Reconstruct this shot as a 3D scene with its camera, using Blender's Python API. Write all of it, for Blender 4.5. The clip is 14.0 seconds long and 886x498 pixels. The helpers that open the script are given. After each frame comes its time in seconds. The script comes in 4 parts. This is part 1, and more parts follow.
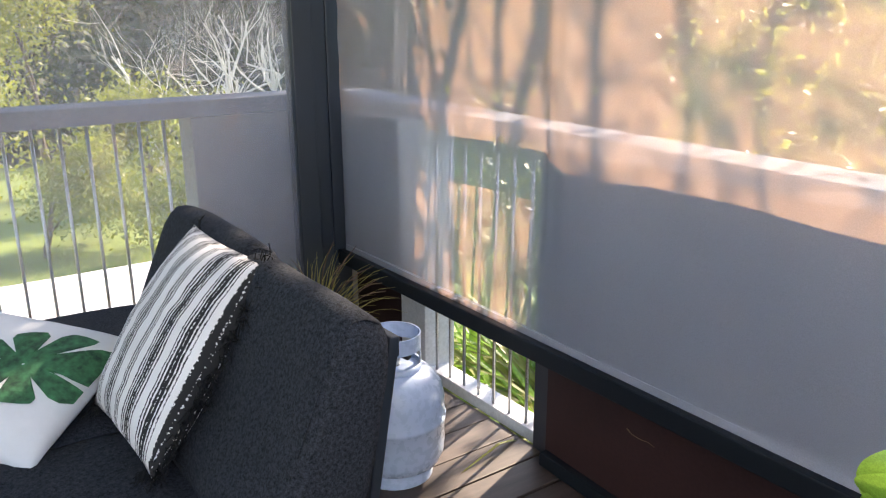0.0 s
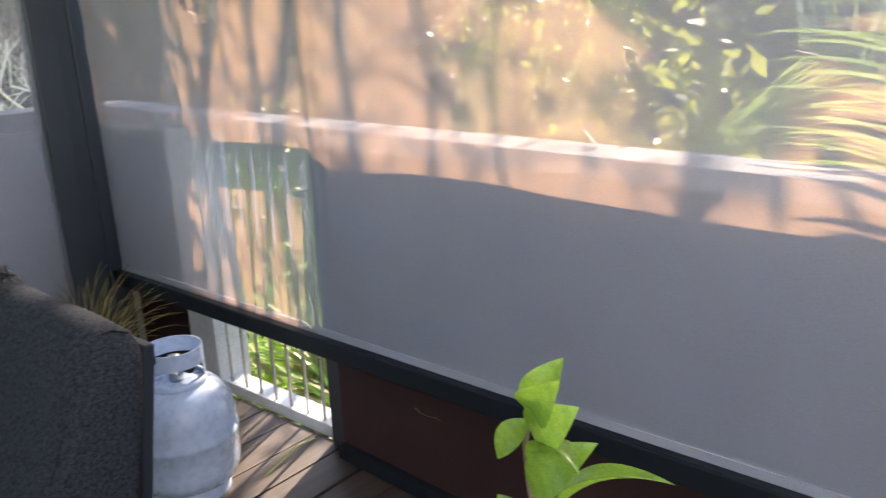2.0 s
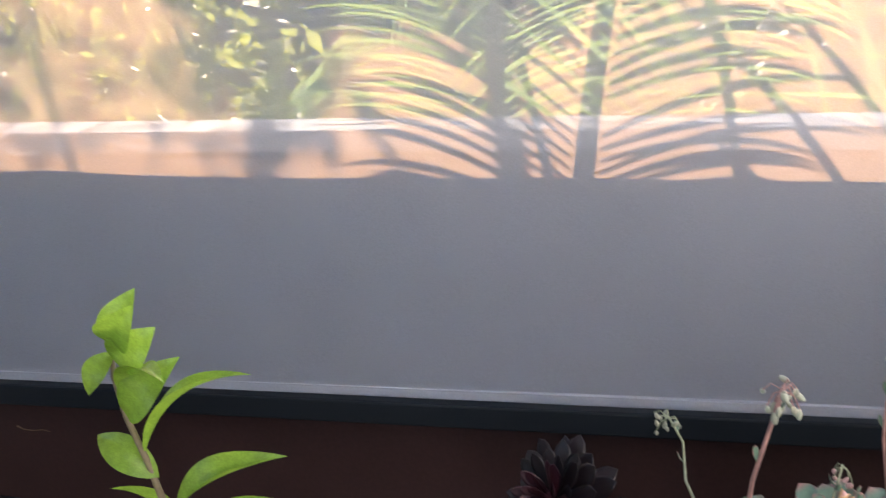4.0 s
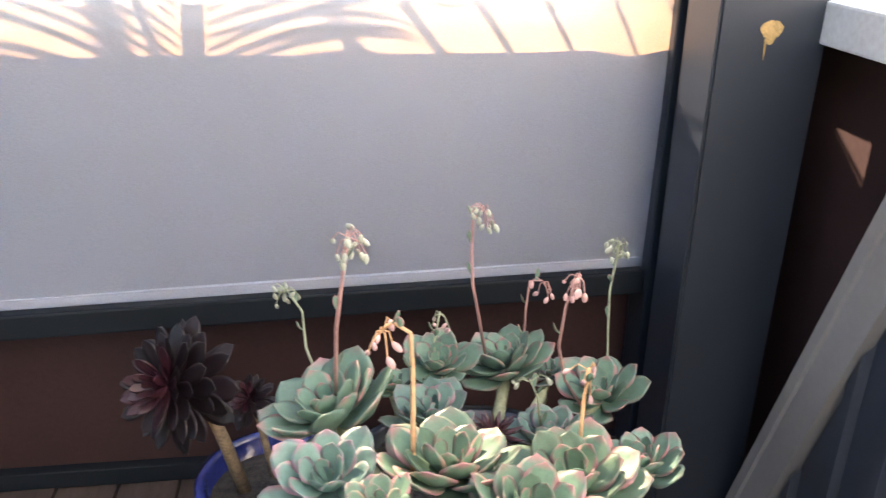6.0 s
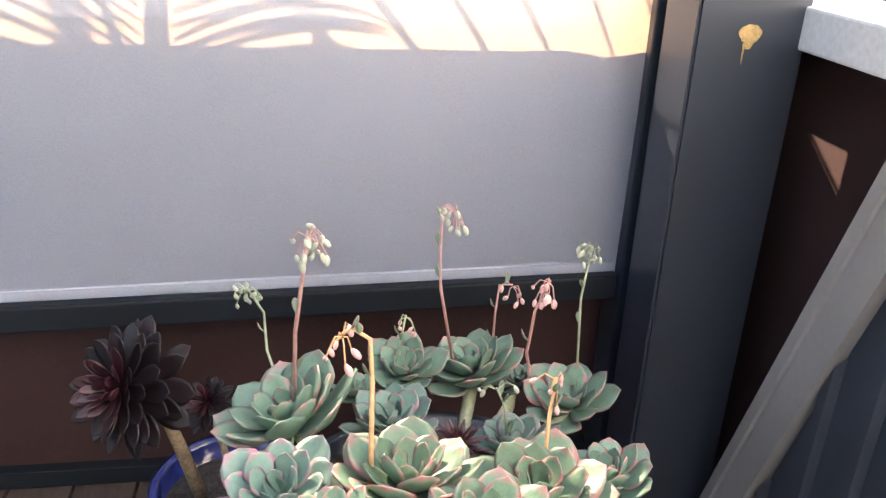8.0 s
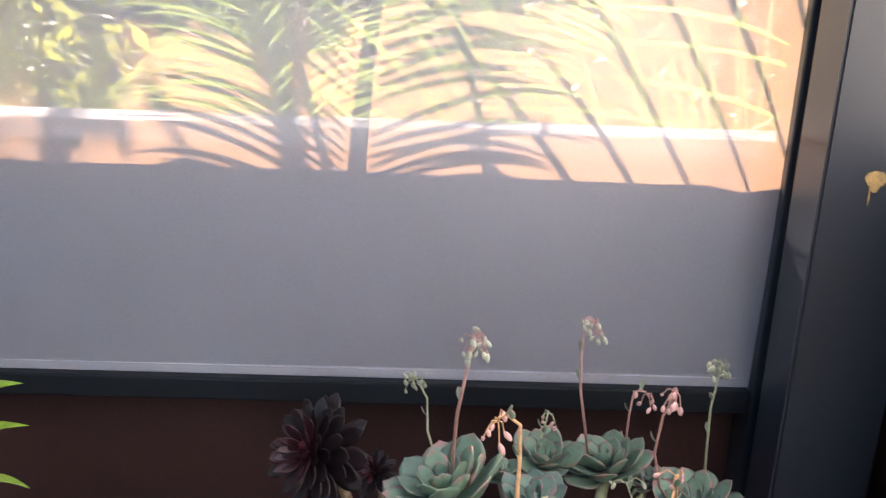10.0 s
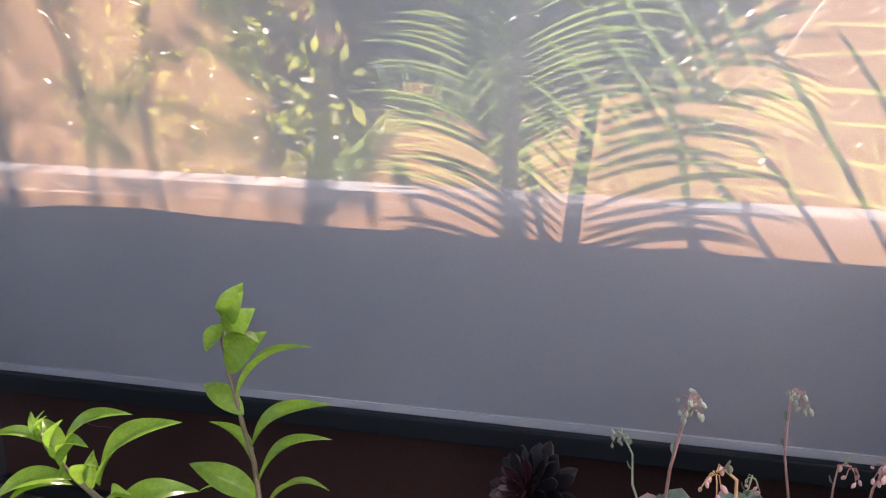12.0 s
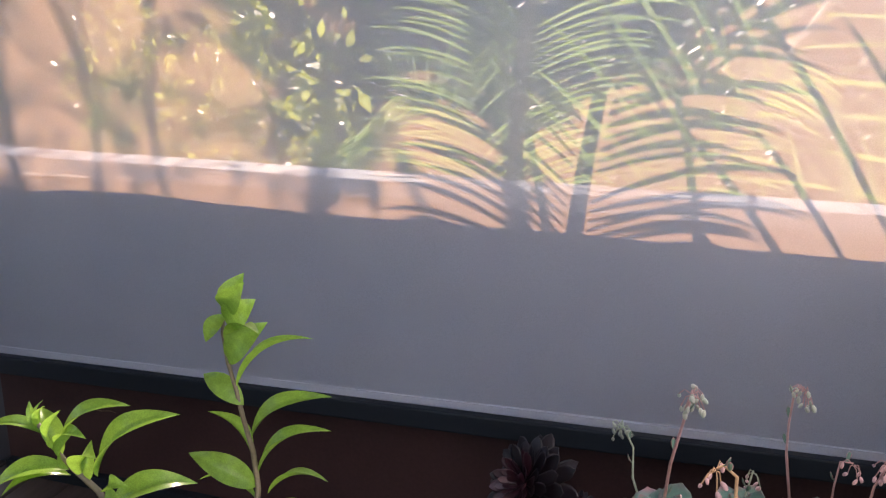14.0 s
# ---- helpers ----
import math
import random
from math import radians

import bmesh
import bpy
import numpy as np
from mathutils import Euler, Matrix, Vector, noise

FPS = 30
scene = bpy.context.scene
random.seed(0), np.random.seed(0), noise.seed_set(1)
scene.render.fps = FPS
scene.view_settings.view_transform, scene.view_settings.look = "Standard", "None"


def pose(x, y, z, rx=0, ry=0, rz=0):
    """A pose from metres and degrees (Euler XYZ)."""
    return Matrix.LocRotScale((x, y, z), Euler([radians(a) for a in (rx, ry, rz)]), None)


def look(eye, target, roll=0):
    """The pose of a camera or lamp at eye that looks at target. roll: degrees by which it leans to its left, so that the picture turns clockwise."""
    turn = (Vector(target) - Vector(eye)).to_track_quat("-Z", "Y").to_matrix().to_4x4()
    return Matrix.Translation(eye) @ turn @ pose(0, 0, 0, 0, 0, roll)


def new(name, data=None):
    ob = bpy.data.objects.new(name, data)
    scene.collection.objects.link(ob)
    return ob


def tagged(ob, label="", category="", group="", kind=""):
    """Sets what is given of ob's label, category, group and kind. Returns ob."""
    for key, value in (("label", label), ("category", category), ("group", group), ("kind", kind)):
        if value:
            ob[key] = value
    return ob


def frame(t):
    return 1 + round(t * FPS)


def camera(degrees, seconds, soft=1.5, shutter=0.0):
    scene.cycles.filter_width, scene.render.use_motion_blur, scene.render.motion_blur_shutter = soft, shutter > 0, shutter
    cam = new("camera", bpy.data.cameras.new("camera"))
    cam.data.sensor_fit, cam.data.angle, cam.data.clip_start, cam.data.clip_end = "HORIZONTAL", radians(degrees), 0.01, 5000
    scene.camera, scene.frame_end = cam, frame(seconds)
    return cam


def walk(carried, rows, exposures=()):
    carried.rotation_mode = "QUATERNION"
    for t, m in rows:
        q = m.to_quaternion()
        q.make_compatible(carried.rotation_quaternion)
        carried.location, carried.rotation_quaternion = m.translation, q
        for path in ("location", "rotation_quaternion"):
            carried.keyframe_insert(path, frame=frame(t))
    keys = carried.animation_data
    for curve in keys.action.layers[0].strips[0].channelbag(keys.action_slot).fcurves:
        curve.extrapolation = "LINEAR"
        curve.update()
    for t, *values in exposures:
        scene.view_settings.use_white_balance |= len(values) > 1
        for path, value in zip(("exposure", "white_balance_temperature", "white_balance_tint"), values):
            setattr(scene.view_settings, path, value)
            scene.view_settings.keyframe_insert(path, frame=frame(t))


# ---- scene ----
cam = camera(58.7, 14.0, soft=1.2, shutter=0.4)
PATH = [
    (0, (3.006, -1.612, 1.491), (1.446, -0.499, 0.92), -0.2),
    (0.5, (3.007, -1.63, 1.478), (1.465, -0.485, 0.921), -0.3),
    (1, (3.033, -1.579, 1.476), (1.528, -0.386, 0.919), -1.1),
    (1.5, (3.101, -1.562, 1.467), (1.688, -0.258, 0.918), -1.8),
    (2, (3.128, -1.548, 1.464), (1.88, -0.092, 0.897), -2.4),
    (2.5, (3.123, -1.567, 1.472), (2.083, 0.046, 0.909), -1.9),
    (3, (3.171, -1.594, 1.464), (2.402, 0.167, 0.91), -2.3),
    (5.3, (3.356, -1.69, 1.366), (3.386, 0.156, 0.596), -2.2),
    (5.5, (3.393, -1.681, 1.353), (3.512, 0.152, 0.564), -1.7),
    (6, (3.471, -1.657, 1.334), (3.737, 0.14, 0.499), -0.2),
    (6.5, (3.512, -1.619, 1.32), (3.857, 0.148, 0.449), 0.9),
    (7, (3.524, -1.606, 1.311), (3.884, 0.154, 0.432), 1.2),
    (7.2, (3.526, -1.603, 1.31), (3.88, 0.158, 0.432), 1.3),
    (9.5, (3.413, -1.761, 1.395), (3.526, 0.12, 0.724), 1.3),
    (10, (3.457, -1.84, 1.429), (3.419, 0.064, 0.817), 1.0),
    (10.5, (3.46, -1.906, 1.461), (3.274, 0.008, 0.912), 0.8),
    (11, (3.404, -1.955, 1.468), (3.055, -0.052, 0.962), 0.2),
    (11.5, (3.356, -2.017, 1.486), (2.917, -0.125, 1.01), 0.0),
    (12, (3.353, -2.059, 1.493), (2.905, -0.165, 1.029), 0.3),
    (12.5, (3.362, -2.083, 1.499), (2.912, -0.186, 1.053), 0.6),
    (13, (3.358, -2.084, 1.515), (2.921, -0.187, 1.058), 0.9),
    (13.5, (3.357, -2.069, 1.505), (2.916, -0.173, 1.044), 0.9),
    (14, (3.356, -2.047, 1.501), (2.897, -0.165, 1.003), 0.9),
]
EXPOSURE = [(0, 2.12, 6800, 15), (2, 2.07, 6850, 15), (3, 1.90, 6800, 15), (5.5, 2.84, 7350, 17), (7, 3.18, 7350, 16), (9.5, 2.76, 7500, 19), (10, 2.42, 7200, 20), (10.5, 2.14, 6650, 19), (11.5, 1.82, 6750, 21), (14, 1.79, 6700, 21)]
walk(cam, [(t, look(eye, target, roll)) for t, eye, target, roll in PATH], EXPOSURE)

# ---- world, sun, exposure ----
SUN = Vector((-0.37, 1.0, 0.67)).normalized()
world = bpy.data.worlds.new("world")
scene.world = world
world.use_nodes = True
wn = world.node_tree.nodes
sky = wn.new("ShaderNodeTexSky")
sky.sky_type, sky.sun_disc = "NISHITA", False
sky.sun_elevation, sky.sun_rotation = math.asin(SUN.z), math.atan2(SUN.x, SUN.y) % (2 * math.pi)
wn["Background"].inputs["Strength"].default_value = 0.15
world.node_tree.links.new(sky.outputs[0], wn["Background"].inputs[0])
sun = new("sun", bpy.data.lights.new("sun", "SUN"))
sun.data.energy, sun.data.angle, sun.data.color = 5.0, radians(0.53), (1.0, 0.86, 0.68)
sun.matrix_world = look(SUN * 40, (0, 0, 0))


# ---- materials ----
def mat(name, base, rough=0.6, metal=0.0, vary=0.25, scale=8.0, fine=120.0, bump=0.15, dist=0.002, other=None, spec=0.5, through_light=0.0, random_hue=0.0, coat=0.0, stretch=(1, 1, 1)):
    """A surface with blotches and grain at two scales, and fine relief."""
    m = bpy.data.materials.new(name)
    m.use_nodes = True
    nt = m.node_tree
    n, l = nt.nodes, nt.links
    b = n["Principled BSDF"]
    tc = n.new("ShaderNodeTexCoord")
    mp = n.new("ShaderNodeMapping")
    mp.inputs["Scale"].default_value = stretch
    l.new(tc.outputs["Object"], mp.inputs[0])
    big, small = n.new("ShaderNodeTexNoise"), n.new("ShaderNodeTexNoise")
    for node, sc in ((big, scale), (small, fine)):
        node.inputs["Scale"].default_value = sc
        node.inputs["Detail"].default_value = 5
        l.new(mp.outputs[0], node.inputs[0])
    add = n.new("ShaderNodeMath")
    add.operation = "ADD"
    l.new(big.outputs[0], add.inputs[0])
    l.new(small.outputs[0], add.inputs[1])
    half = n.new("ShaderNodeMath")
    half.operation = "MULTIPLY"
    half.inputs[1].default_value = 0.5
    l.new(add.outputs[0], half.inputs[0])
    ramp = n.new("ShaderNodeValToRGB")
    ramp.color_ramp.elements[0].position, ramp.color_ramp.elements[1].position = 0.36, 0.64
    dark = [c * (1 - vary) for c in base]
    light = other or [min(1, c * (1 + vary)) for c in base]
    ramp.color_ramp.elements[0].color, ramp.color_ramp.elements[1].color = (*dark, 1), (*light, 1)
    l.new(half.outputs[0], ramp.inputs[0])
    colour = ramp.outputs[0]
    if random_hue:
        info = n.new("ShaderNodeObjectInfo")
        hsv = n.new("ShaderNodeHueSaturation")
        mr = n.new("ShaderNodeMapRange")
        mr.inputs[3].default_value, mr.inputs[4].default_value = 1 - random_hue, 1 + random_hue
        l.new(info.outputs["Random"], mr.inputs[0])
        l.new(mr.outputs[0], hsv.inputs["Value"])
        l.new(colour, hsv.inputs["Color"])
        colour = hsv.outputs[0]
    l.new(colour, b.inputs["Base Color"])
    rr = n.new("ShaderNodeMapRange")
    rr.inputs[3].default_value, rr.inputs[4].default_value = max(0.03, rough - 0.12), min(1, rough + 0.12)
    l.new(small.outputs[0], rr.inputs[0])
    l.new(rr.outputs[0], b.inputs["Roughness"])
    b.inputs["Metallic"].default_value = metal
    b.inputs["Specular IOR Level"].default_value = spec
    b.inputs["Coat Weight"].default_value = coat
    bp = n.new("ShaderNodeBump")
    bp.inputs["Strength"].default_value, bp.inputs["Distance"].default_value = bump, dist
    l.new(half.outputs[0], bp.inputs["Height"])
    l.new(bp.outputs[0], b.inputs["Normal"])
    if through_light:
        tr = n.new("ShaderNodeBsdfTranslucent")
        l.new(colour, tr.inputs[0])
        mx = n.new("ShaderNodeMixShader")
        mx.inputs[0].default_value = through_light
        l.new(b.outputs[0], mx.inputs[1])
        l.new(tr.outputs[0], mx.inputs[2])
        l.new(mx.outputs[0], n["Material Output"].inputs[0])
    return m


def screen_fabric(name, open_part=0.54):
    """Woven sun-screen cloth: fine holes, yarn that glows where the sun stands behind it."""
    m = bpy.data.materials.new(name)
    m.use_nodes = True
    n, l = m.node_tree.nodes, m.node_tree.links
    n.remove(n["Principled BSDF"])
    tc = n.new("ShaderNodeTexCoord")
    noise_big, noise_small = n.new("ShaderNodeTexNoise"), n.new("ShaderNodeTexNoise")
    noise_big.inputs["Scale"].default_value, noise_small.inputs["Scale"].default_value = 3.0, 420.0
    l.new(tc.outputs["Object"], noise_big.inputs[0])
    l.new(tc.outputs["Object"], noise_small.inputs[0])
    ramp = n.new("ShaderNodeValToRGB")
    ramp.color_ramp.elements[0].color, ramp.color_ramp.elements[1].color = (0.50, 0.575, 0.72, 1), (0.60, 0.685, 0.84, 1)
    l.new(noise_big.outputs[0], ramp.inputs[0])
    diffuse, glow, clear = n.new("ShaderNodeBsdfDiffuse"), n.new("ShaderNodeBsdfTranslucent"), n.new("ShaderNodeBsdfTransparent")
    l.new(ramp.outputs[0], diffuse.inputs[0])
    warm = n.new("ShaderNodeValToRGB")
    warm.color_ramp.elements[0].color, warm.color_ramp.elements[1].color = (0.65, 0.405, 0.235, 1), (0.79, 0.505, 0.30, 1)
    l.new(noise_big.outputs[0], warm.inputs[0])
    l.new(warm.outputs[0], glow.inputs[0])
    yarn, cloth = n.new("ShaderNodeMixShader"), n.new("ShaderNodeMixShader")
    yarn.inputs[0].default_value = 0.33
    l.new(diffuse.outputs[0], yarn.inputs[1])
    l.new(glow.outputs[0], yarn.inputs[2])
    weave = n.new("ShaderNodeMapRange")
    weave.inputs[1].default_value, weave.inputs[2].default_value = 0.3, 0.7
    weave.inputs[3].default_value, weave.inputs[4].default_value = 1 - open_part - 0.035, 1 - open_part + 0.035
    l.new(noise_small.outputs[0], weave.inputs[0])
    l.new(weave.outputs[0], cloth.inputs[0])
    l.new(clear.outputs[0], cloth.inputs[1])
    l.new(yarn.outputs[0], cloth.inputs[2])
    l.new(cloth.outputs[0], n["Material Output"].inputs[0])
    return m


M_FABRIC = screen_fabric("screen_cloth")
M_FABRIC_WEST = screen_fabric("open_screen_cloth", 0.66)
M_CHAR = mat("charcoal_powder_coat", (0.018, 0.024, 0.034), 0.36, vary=0.12, scale=5, fine=300, bump=0.05, spec=0.5)
M_TRIM = mat("black_powder_coat", (0.008, 0.011, 0.015), 0.5, vary=0.12, scale=5, fine=300, bump=0.05, spec=0.2)
M_BROWN = mat("brown_panel", (0.036, 0.0185, 0.018), 0.62, vary=0.2, scale=4, fine=90, bump=0.05, spec=0.18)
M_RAIL = mat("weathered_grey_rail", (0.15, 0.16, 0.185), 0.82, vary=0.22, scale=6, fine=70, spec=0.12)
M_RAILWHITE = mat("white_rail_paint", (0.60, 0.62, 0.64), 0.5, vary=0.14, scale=7, fine=80)
M_STEEL = mat("brushed_steel", (0.55, 0.55, 0.56), 0.3, metal=1.0, vary=0.08, scale=10, fine=200, bump=0.03)
M_DECK = mat("weathered_deck_board", (0.056, 0.040, 0.034), 0.5, vary=0.45, scale=5, fine=60, bump=0.4, random_hue=0.18, stretch=(6, 0.5, 6))
M_SOFA = mat("charcoal_woven_upholstery", (0.021, 0.024, 0.031), 0.95, vary=0.8, scale=130, fine=330, bump=0.9, dist=0.004, spec=0.2)
M_PAINT = mat("white_painted_plaster", (0.62, 0.62, 0.60), 0.8, vary=0.06, scale=3, fine=60)
M_WALL = mat("blue_grey_wall_paint", (0.34, 0.37, 0.42), 0.8, vary=0.06, scale=3, fine=60)
M_BOUNCEWALL = mat("white_bounce_paint", (0.80, 0.83, 0.88), 0.8, vary=0.05, scale=3, fine=60)
M_GAS = mat("pale_grey_enamel", (0.42, 0.53, 0.73), 0.28, vary=0.03, scale=3, fine=40, bump=0.0)
M_LAWN = mat("lawn_grass", (0.17, 0.23, 0.045), 0.9, vary=0.4, scale=0.6, fine=30, bump=0.8, dist=0.03)
M_WHITE = mat("white_roof_sheet", (0.78, 0.78, 0.78), 0.5, vary=0.05, scale=2, fine=40)

M_LEAF = mat("garden_foliage", (0.06, 0.105, 0.02), 0.5, vary=0.5, scale=0.7, fine=3, bump=0.0, other=(0.14, 0.17, 0.03), through_light=0.4)
M_LEAF_YELLOW = mat("yellow_green_foliage", (0.26, 0.29, 0.05), 0.45, vary=0.35, scale=1.5, fine=6, bump=0.0, through_light=0.55)
M_LEAF_DARK = mat("woodland_foliage", (0.030, 0.048, 0.014), 0.7, vary=0.5, scale=0.25, fine=2, bump=0.0, through_light=0.15)
M_BARK = mat("grey_brown_bark", (0.12, 0.095, 0.075), 0.85, vary=0.4, scale=6, fine=60, bump=0.5, dist=0.01)
M_PALEBARK = mat("pale_lichen_bark", (0.74, 0.72, 0.64), 0.8, vary=0.2, scale=5, fine=50, bump=0.3)
M_PALM = mat("palm_leaflet", (0.17, 0.29, 0.065), 0.28, vary=0.3, scale=5, fine=40, bump=0.05, other=(0.26, 0.34, 0.10), through_light=0.42, spec=1.0, coat=0.6)
M_RACHIS = mat("palm_stalk", (0.15, 0.14, 0.075), 0.55, vary=0.3, scale=12, fine=70)
M_SHRUB = mat("glossy_shrub_leaf", (0.25, 0.42, 0.055), 0.22, vary=0.22, scale=9, fine=60, bump=0.06, through_light=0.5, random_hue=0.14)
M_SHRUBSTEM = mat("young_stem", (0.17, 0.13, 0.075), 0.6, vary=0.25, scale=30, fine=200)
M_AEON = mat("black_purple_leaf", (0.008, 0.004, 0.0055), 0.42, vary=0.4, scale=20, fine=120, bump=0.05, random_hue=0.3, spec=0.4)
M_AEONSTEM = mat("ringed_succulent_stem", (0.27, 0.19, 0.11), 0.7, vary=0.4, scale=40, fine=160, bump=0.6)
M_STALK = mat("pink_flower_stalk", (0.36, 0.20, 0.18), 0.55, vary=0.25, scale=25, fine=120)
M_STALK_GREEN = mat("green_flower_stalk", (0.26, 0.29, 0.19), 0.55, vary=0.25, scale=25, fine=120)
M_STALK_ORANGE = mat("orange_flower_stalk", (0.56, 0.33, 0.17), 0.55, vary=0.25, scale=25, fine=120)
M_BUD = mat("pale_bud", (0.33, 0.34, 0.26), 0.55, vary=0.25, scale=60, fine=250, random_hue=0.15)
M_BUDPINK = mat("pink_bud", (0.58, 0.35, 0.33), 0.55, vary=0.25, scale=60, fine=250, random_hue=0.12)
M_SOIL = mat("potting_mix", (0.022, 0.018, 0.015), 0.95, vary=0.6, scale=60, fine=250, bump=1.0, dist=0.008, other=(0.07, 0.06, 0.05))
M_BLUEPOT = mat("cobalt_glaze", (0.012, 0.02, 0.12), 0.16, vary=0.3, scale=12, fine=80, bump=0.03, coat=0.5)
M_TERRA = mat("brown_planter", (0.16, 0.075, 0.05), 0.7, vary=0.25, scale=10, fine=100)
M_BLACKYARN = mat("black_yarn", (0.012, 0.012, 0.013), 0.95, vary=0.3, scale=60, fine=500, spec=0.2)
M_COTTON = mat("white_cotton", (0.72, 0.72, 0.73), 0.9, vary=0.05, scale=20, fine=700, bump=0.25)
M_PRINT = mat("printed_leaf_green", (0.012, 0.085, 0.04), 0.85, vary=0.6, scale=22, fine=60, bump=0.1, other=(0.05, 0.19, 0.08))
M_GRASS = mat("tussock_blade", (0.55, 0.52, 0.12), 0.5, vary=0.4, scale=20, fine=100, bump=0.0, other=(0.33, 0.27, 0.09), through_light=0.3)
M_GRASSDRY = mat("dry_seed_head", (0.12, 0.075, 0.045), 0.8, vary=0.3, scale=20, fine=100)
M_BEAM = mat("grey_weathered_beam", (0.20, 0.195, 0.195), 0.5, vary=0.07, scale=5, fine=70, bump=0.04)
M_CORR = mat("dark_ribbed_steel", (0.03, 0.038, 0.052), 0.38, vary=0.18, scale=6, fine=120, bump=0.05)
M_STAIN = mat("yellow_stain", (0.25, 0.17, 0.07), 0.8, vary=0.35, scale=60, fine=250)
M_RUBBER = mat("black_rubber", (0.012, 0.012, 0.012), 0.7, vary=0.2)


def striped_weave():
    """Off-white weave with groups of thin, broken black threads and a few broad black bands, along the object's x."""
    m = mat("striped_weave", (0.70, 0.69, 0.69), 0.95, vary=0.1, fine=600, bump=0.6)
    n, l = m.node_tree.nodes, m.node_tree.links
    tc, sep, thread = n.new("ShaderNodeTexCoord"), n.new("ShaderNodeSeparateXYZ"), n.new("ShaderNodeTexNoise")
    l.new(tc.outputs["Object"], sep.inputs[0])
    thread.inputs["Scale"].default_value = 150
    l.new(tc.outputs["Object"], thread.inputs[0])

    def calc(op, a, b=None, c=None):
        node = n.new("ShaderNodeMath")
        node.operation = op
        for k, v in enumerate((a, b, c)):
            if v is None:
                continue
            if isinstance(v, (int, float)):
                node.inputs[k].default_value = v
            else:
                l.new(v, node.inputs[k])
        return node.outputs[0]

    x = calc("MULTIPLY_ADD", thread.outputs[0], 0.006, sep.outputs[0])
    zone = n.new("ShaderNodeValToRGB")
    zone.color_ramp.interpolation = "CONSTANT"
    span = n.new("ShaderNodeMapRange")
    span.inputs[1].default_value, span.inputs[2].default_value = -0.24, 0.25
    l.new(x, span.inputs[0])
    l.new(span.outputs[0], zone.inputs[0])
    el = zone.color_ramp.elements
    el.remove(el[-1])
    el[0].position, el[0].color = 0.0, (0, 0, 0, 1)
    for p, g in ((0.05, 0.5), (0.14, 0), (0.18, 0.5), (0.26, 0), (0.33, 0.5), (0.38, 0.75), (0.41, 0.5), (0.44, 0), (0.50, 0.5), (0.56, 0), (0.61, 0.5), (0.66, 0.8), (0.70, 0.5), (0.74, 0), (0.79, 0.5), (0.83, 0.85), (0.87, 0.5), (0.90, 0), (0.93, 0.9)):
        el.new(p).color = (g, g, g, 1)
    wave = calc("SINE", calc("MULTIPLY", x, 2 * math.pi / 0.0105))
    broken = calc("MULTIPLY_ADD", thread.outputs[0], 1.6, -0.8)
    dark = calc("GREATER_THAN", calc("ADD", calc("ADD", calc("MULTIPLY", wave, 0.5), calc("MULTIPLY", zone.outputs[0], 1.5)), broken), 0.78)
    on = calc("MULTIPLY", dark, calc("GREATER_THAN", zone.outputs[0], 0.1))
    mix = n.new("ShaderNodeMix")
    mix.data_type = "RGBA"
    l.new(on, mix.inputs[0])
    b = n["Principled BSDF"]
    l.new(b.inputs["Base Color"].links[0].from_socket, mix.inputs[6])
    mix.inputs[7].default_value = (0.014, 0.014, 0.016, 1)
    l.new(mix.outputs[2], b.inputs["Base Color"])
    return m


M_STRIPES = striped_weave()


# ---- mesh helpers ----
def box(bm, x0, x1, y0, y1, z0, z1, bevel=0.0, seg=2):
    made = bmesh.ops.create_cube(bm, size=1.0, matrix=Matrix.Translation(((x0 + x1) / 2, (y0 + y1) / 2, (z0 + z1) / 2)) @ Matrix.Diagonal((abs(x1 - x0), abs(y1 - y0), abs(z1 - z0), 1)))
    if bevel:
        edges = {e for v in made["verts"] for e in v.link_edges}
        bmesh.ops.bevel(bm, geom=list(edges), offset=bevel, segments=seg, profile=0.6, affect="EDGES", clamp_overlap=True)
    return bm


def boxes(*spec, bevel=0.0):
    bm = bmesh.new()
    for s in spec:
        box(bm, *s, bevel=bevel)
    return bm


def lathe(profile, steps=32):
    """A turned form from (radius, height) pairs."""
    bm = bmesh.new()
    rings = []
    for r, z in profile:
        rings.append([bm.verts.new((max(r, 1e-4) * math.cos(a), max(r, 1e-4) * math.sin(a), z)) for a in (2 * math.pi * k / steps for k in range(steps))])
    for a, b in zip(rings, rings[1:]):
        for k in range(steps):
            bm.faces.new((a[k], a[(k + 1) % steps], b[(k + 1) % steps], b[k]))
    return bm


def tube(points, radii, steps=8, bm=None, cap=True):
    bm = bm or bmesh.new()
    rings = []
    pts = [Vector(p) for p in points]
    for i, p in enumerate(pts):
        d = (pts[min(i + 1, len(pts) - 1)] - pts[max(i - 1, 0)]).normalized()
        side = d.cross(Vector((0.31, 0.95, 0.05))).normalized() if abs(d.dot(Vector((0.31, 0.95, 0.05)))) < 0.95 else d.cross(Vector((1, 0, 0))).normalized()
        up = side.cross(d)
        r = radii[i] if isinstance(radii, (list, tuple)) else radii
        rings.append([bm.verts.new(p + r * (math.cos(a) * side + math.sin(a) * up)) for a in (2 * math.pi * k / steps for k in range(steps))])
    for a, b in zip(rings, rings[1:]):
        for k in range(steps):
            bm.faces.new((a[k], a[(k + 1) % steps], b[(k + 1) % steps], b[k]))
    if cap:
        bm.faces.new(rings[0][::-1])
        bm.faces.new(rings[-1])
    return bm


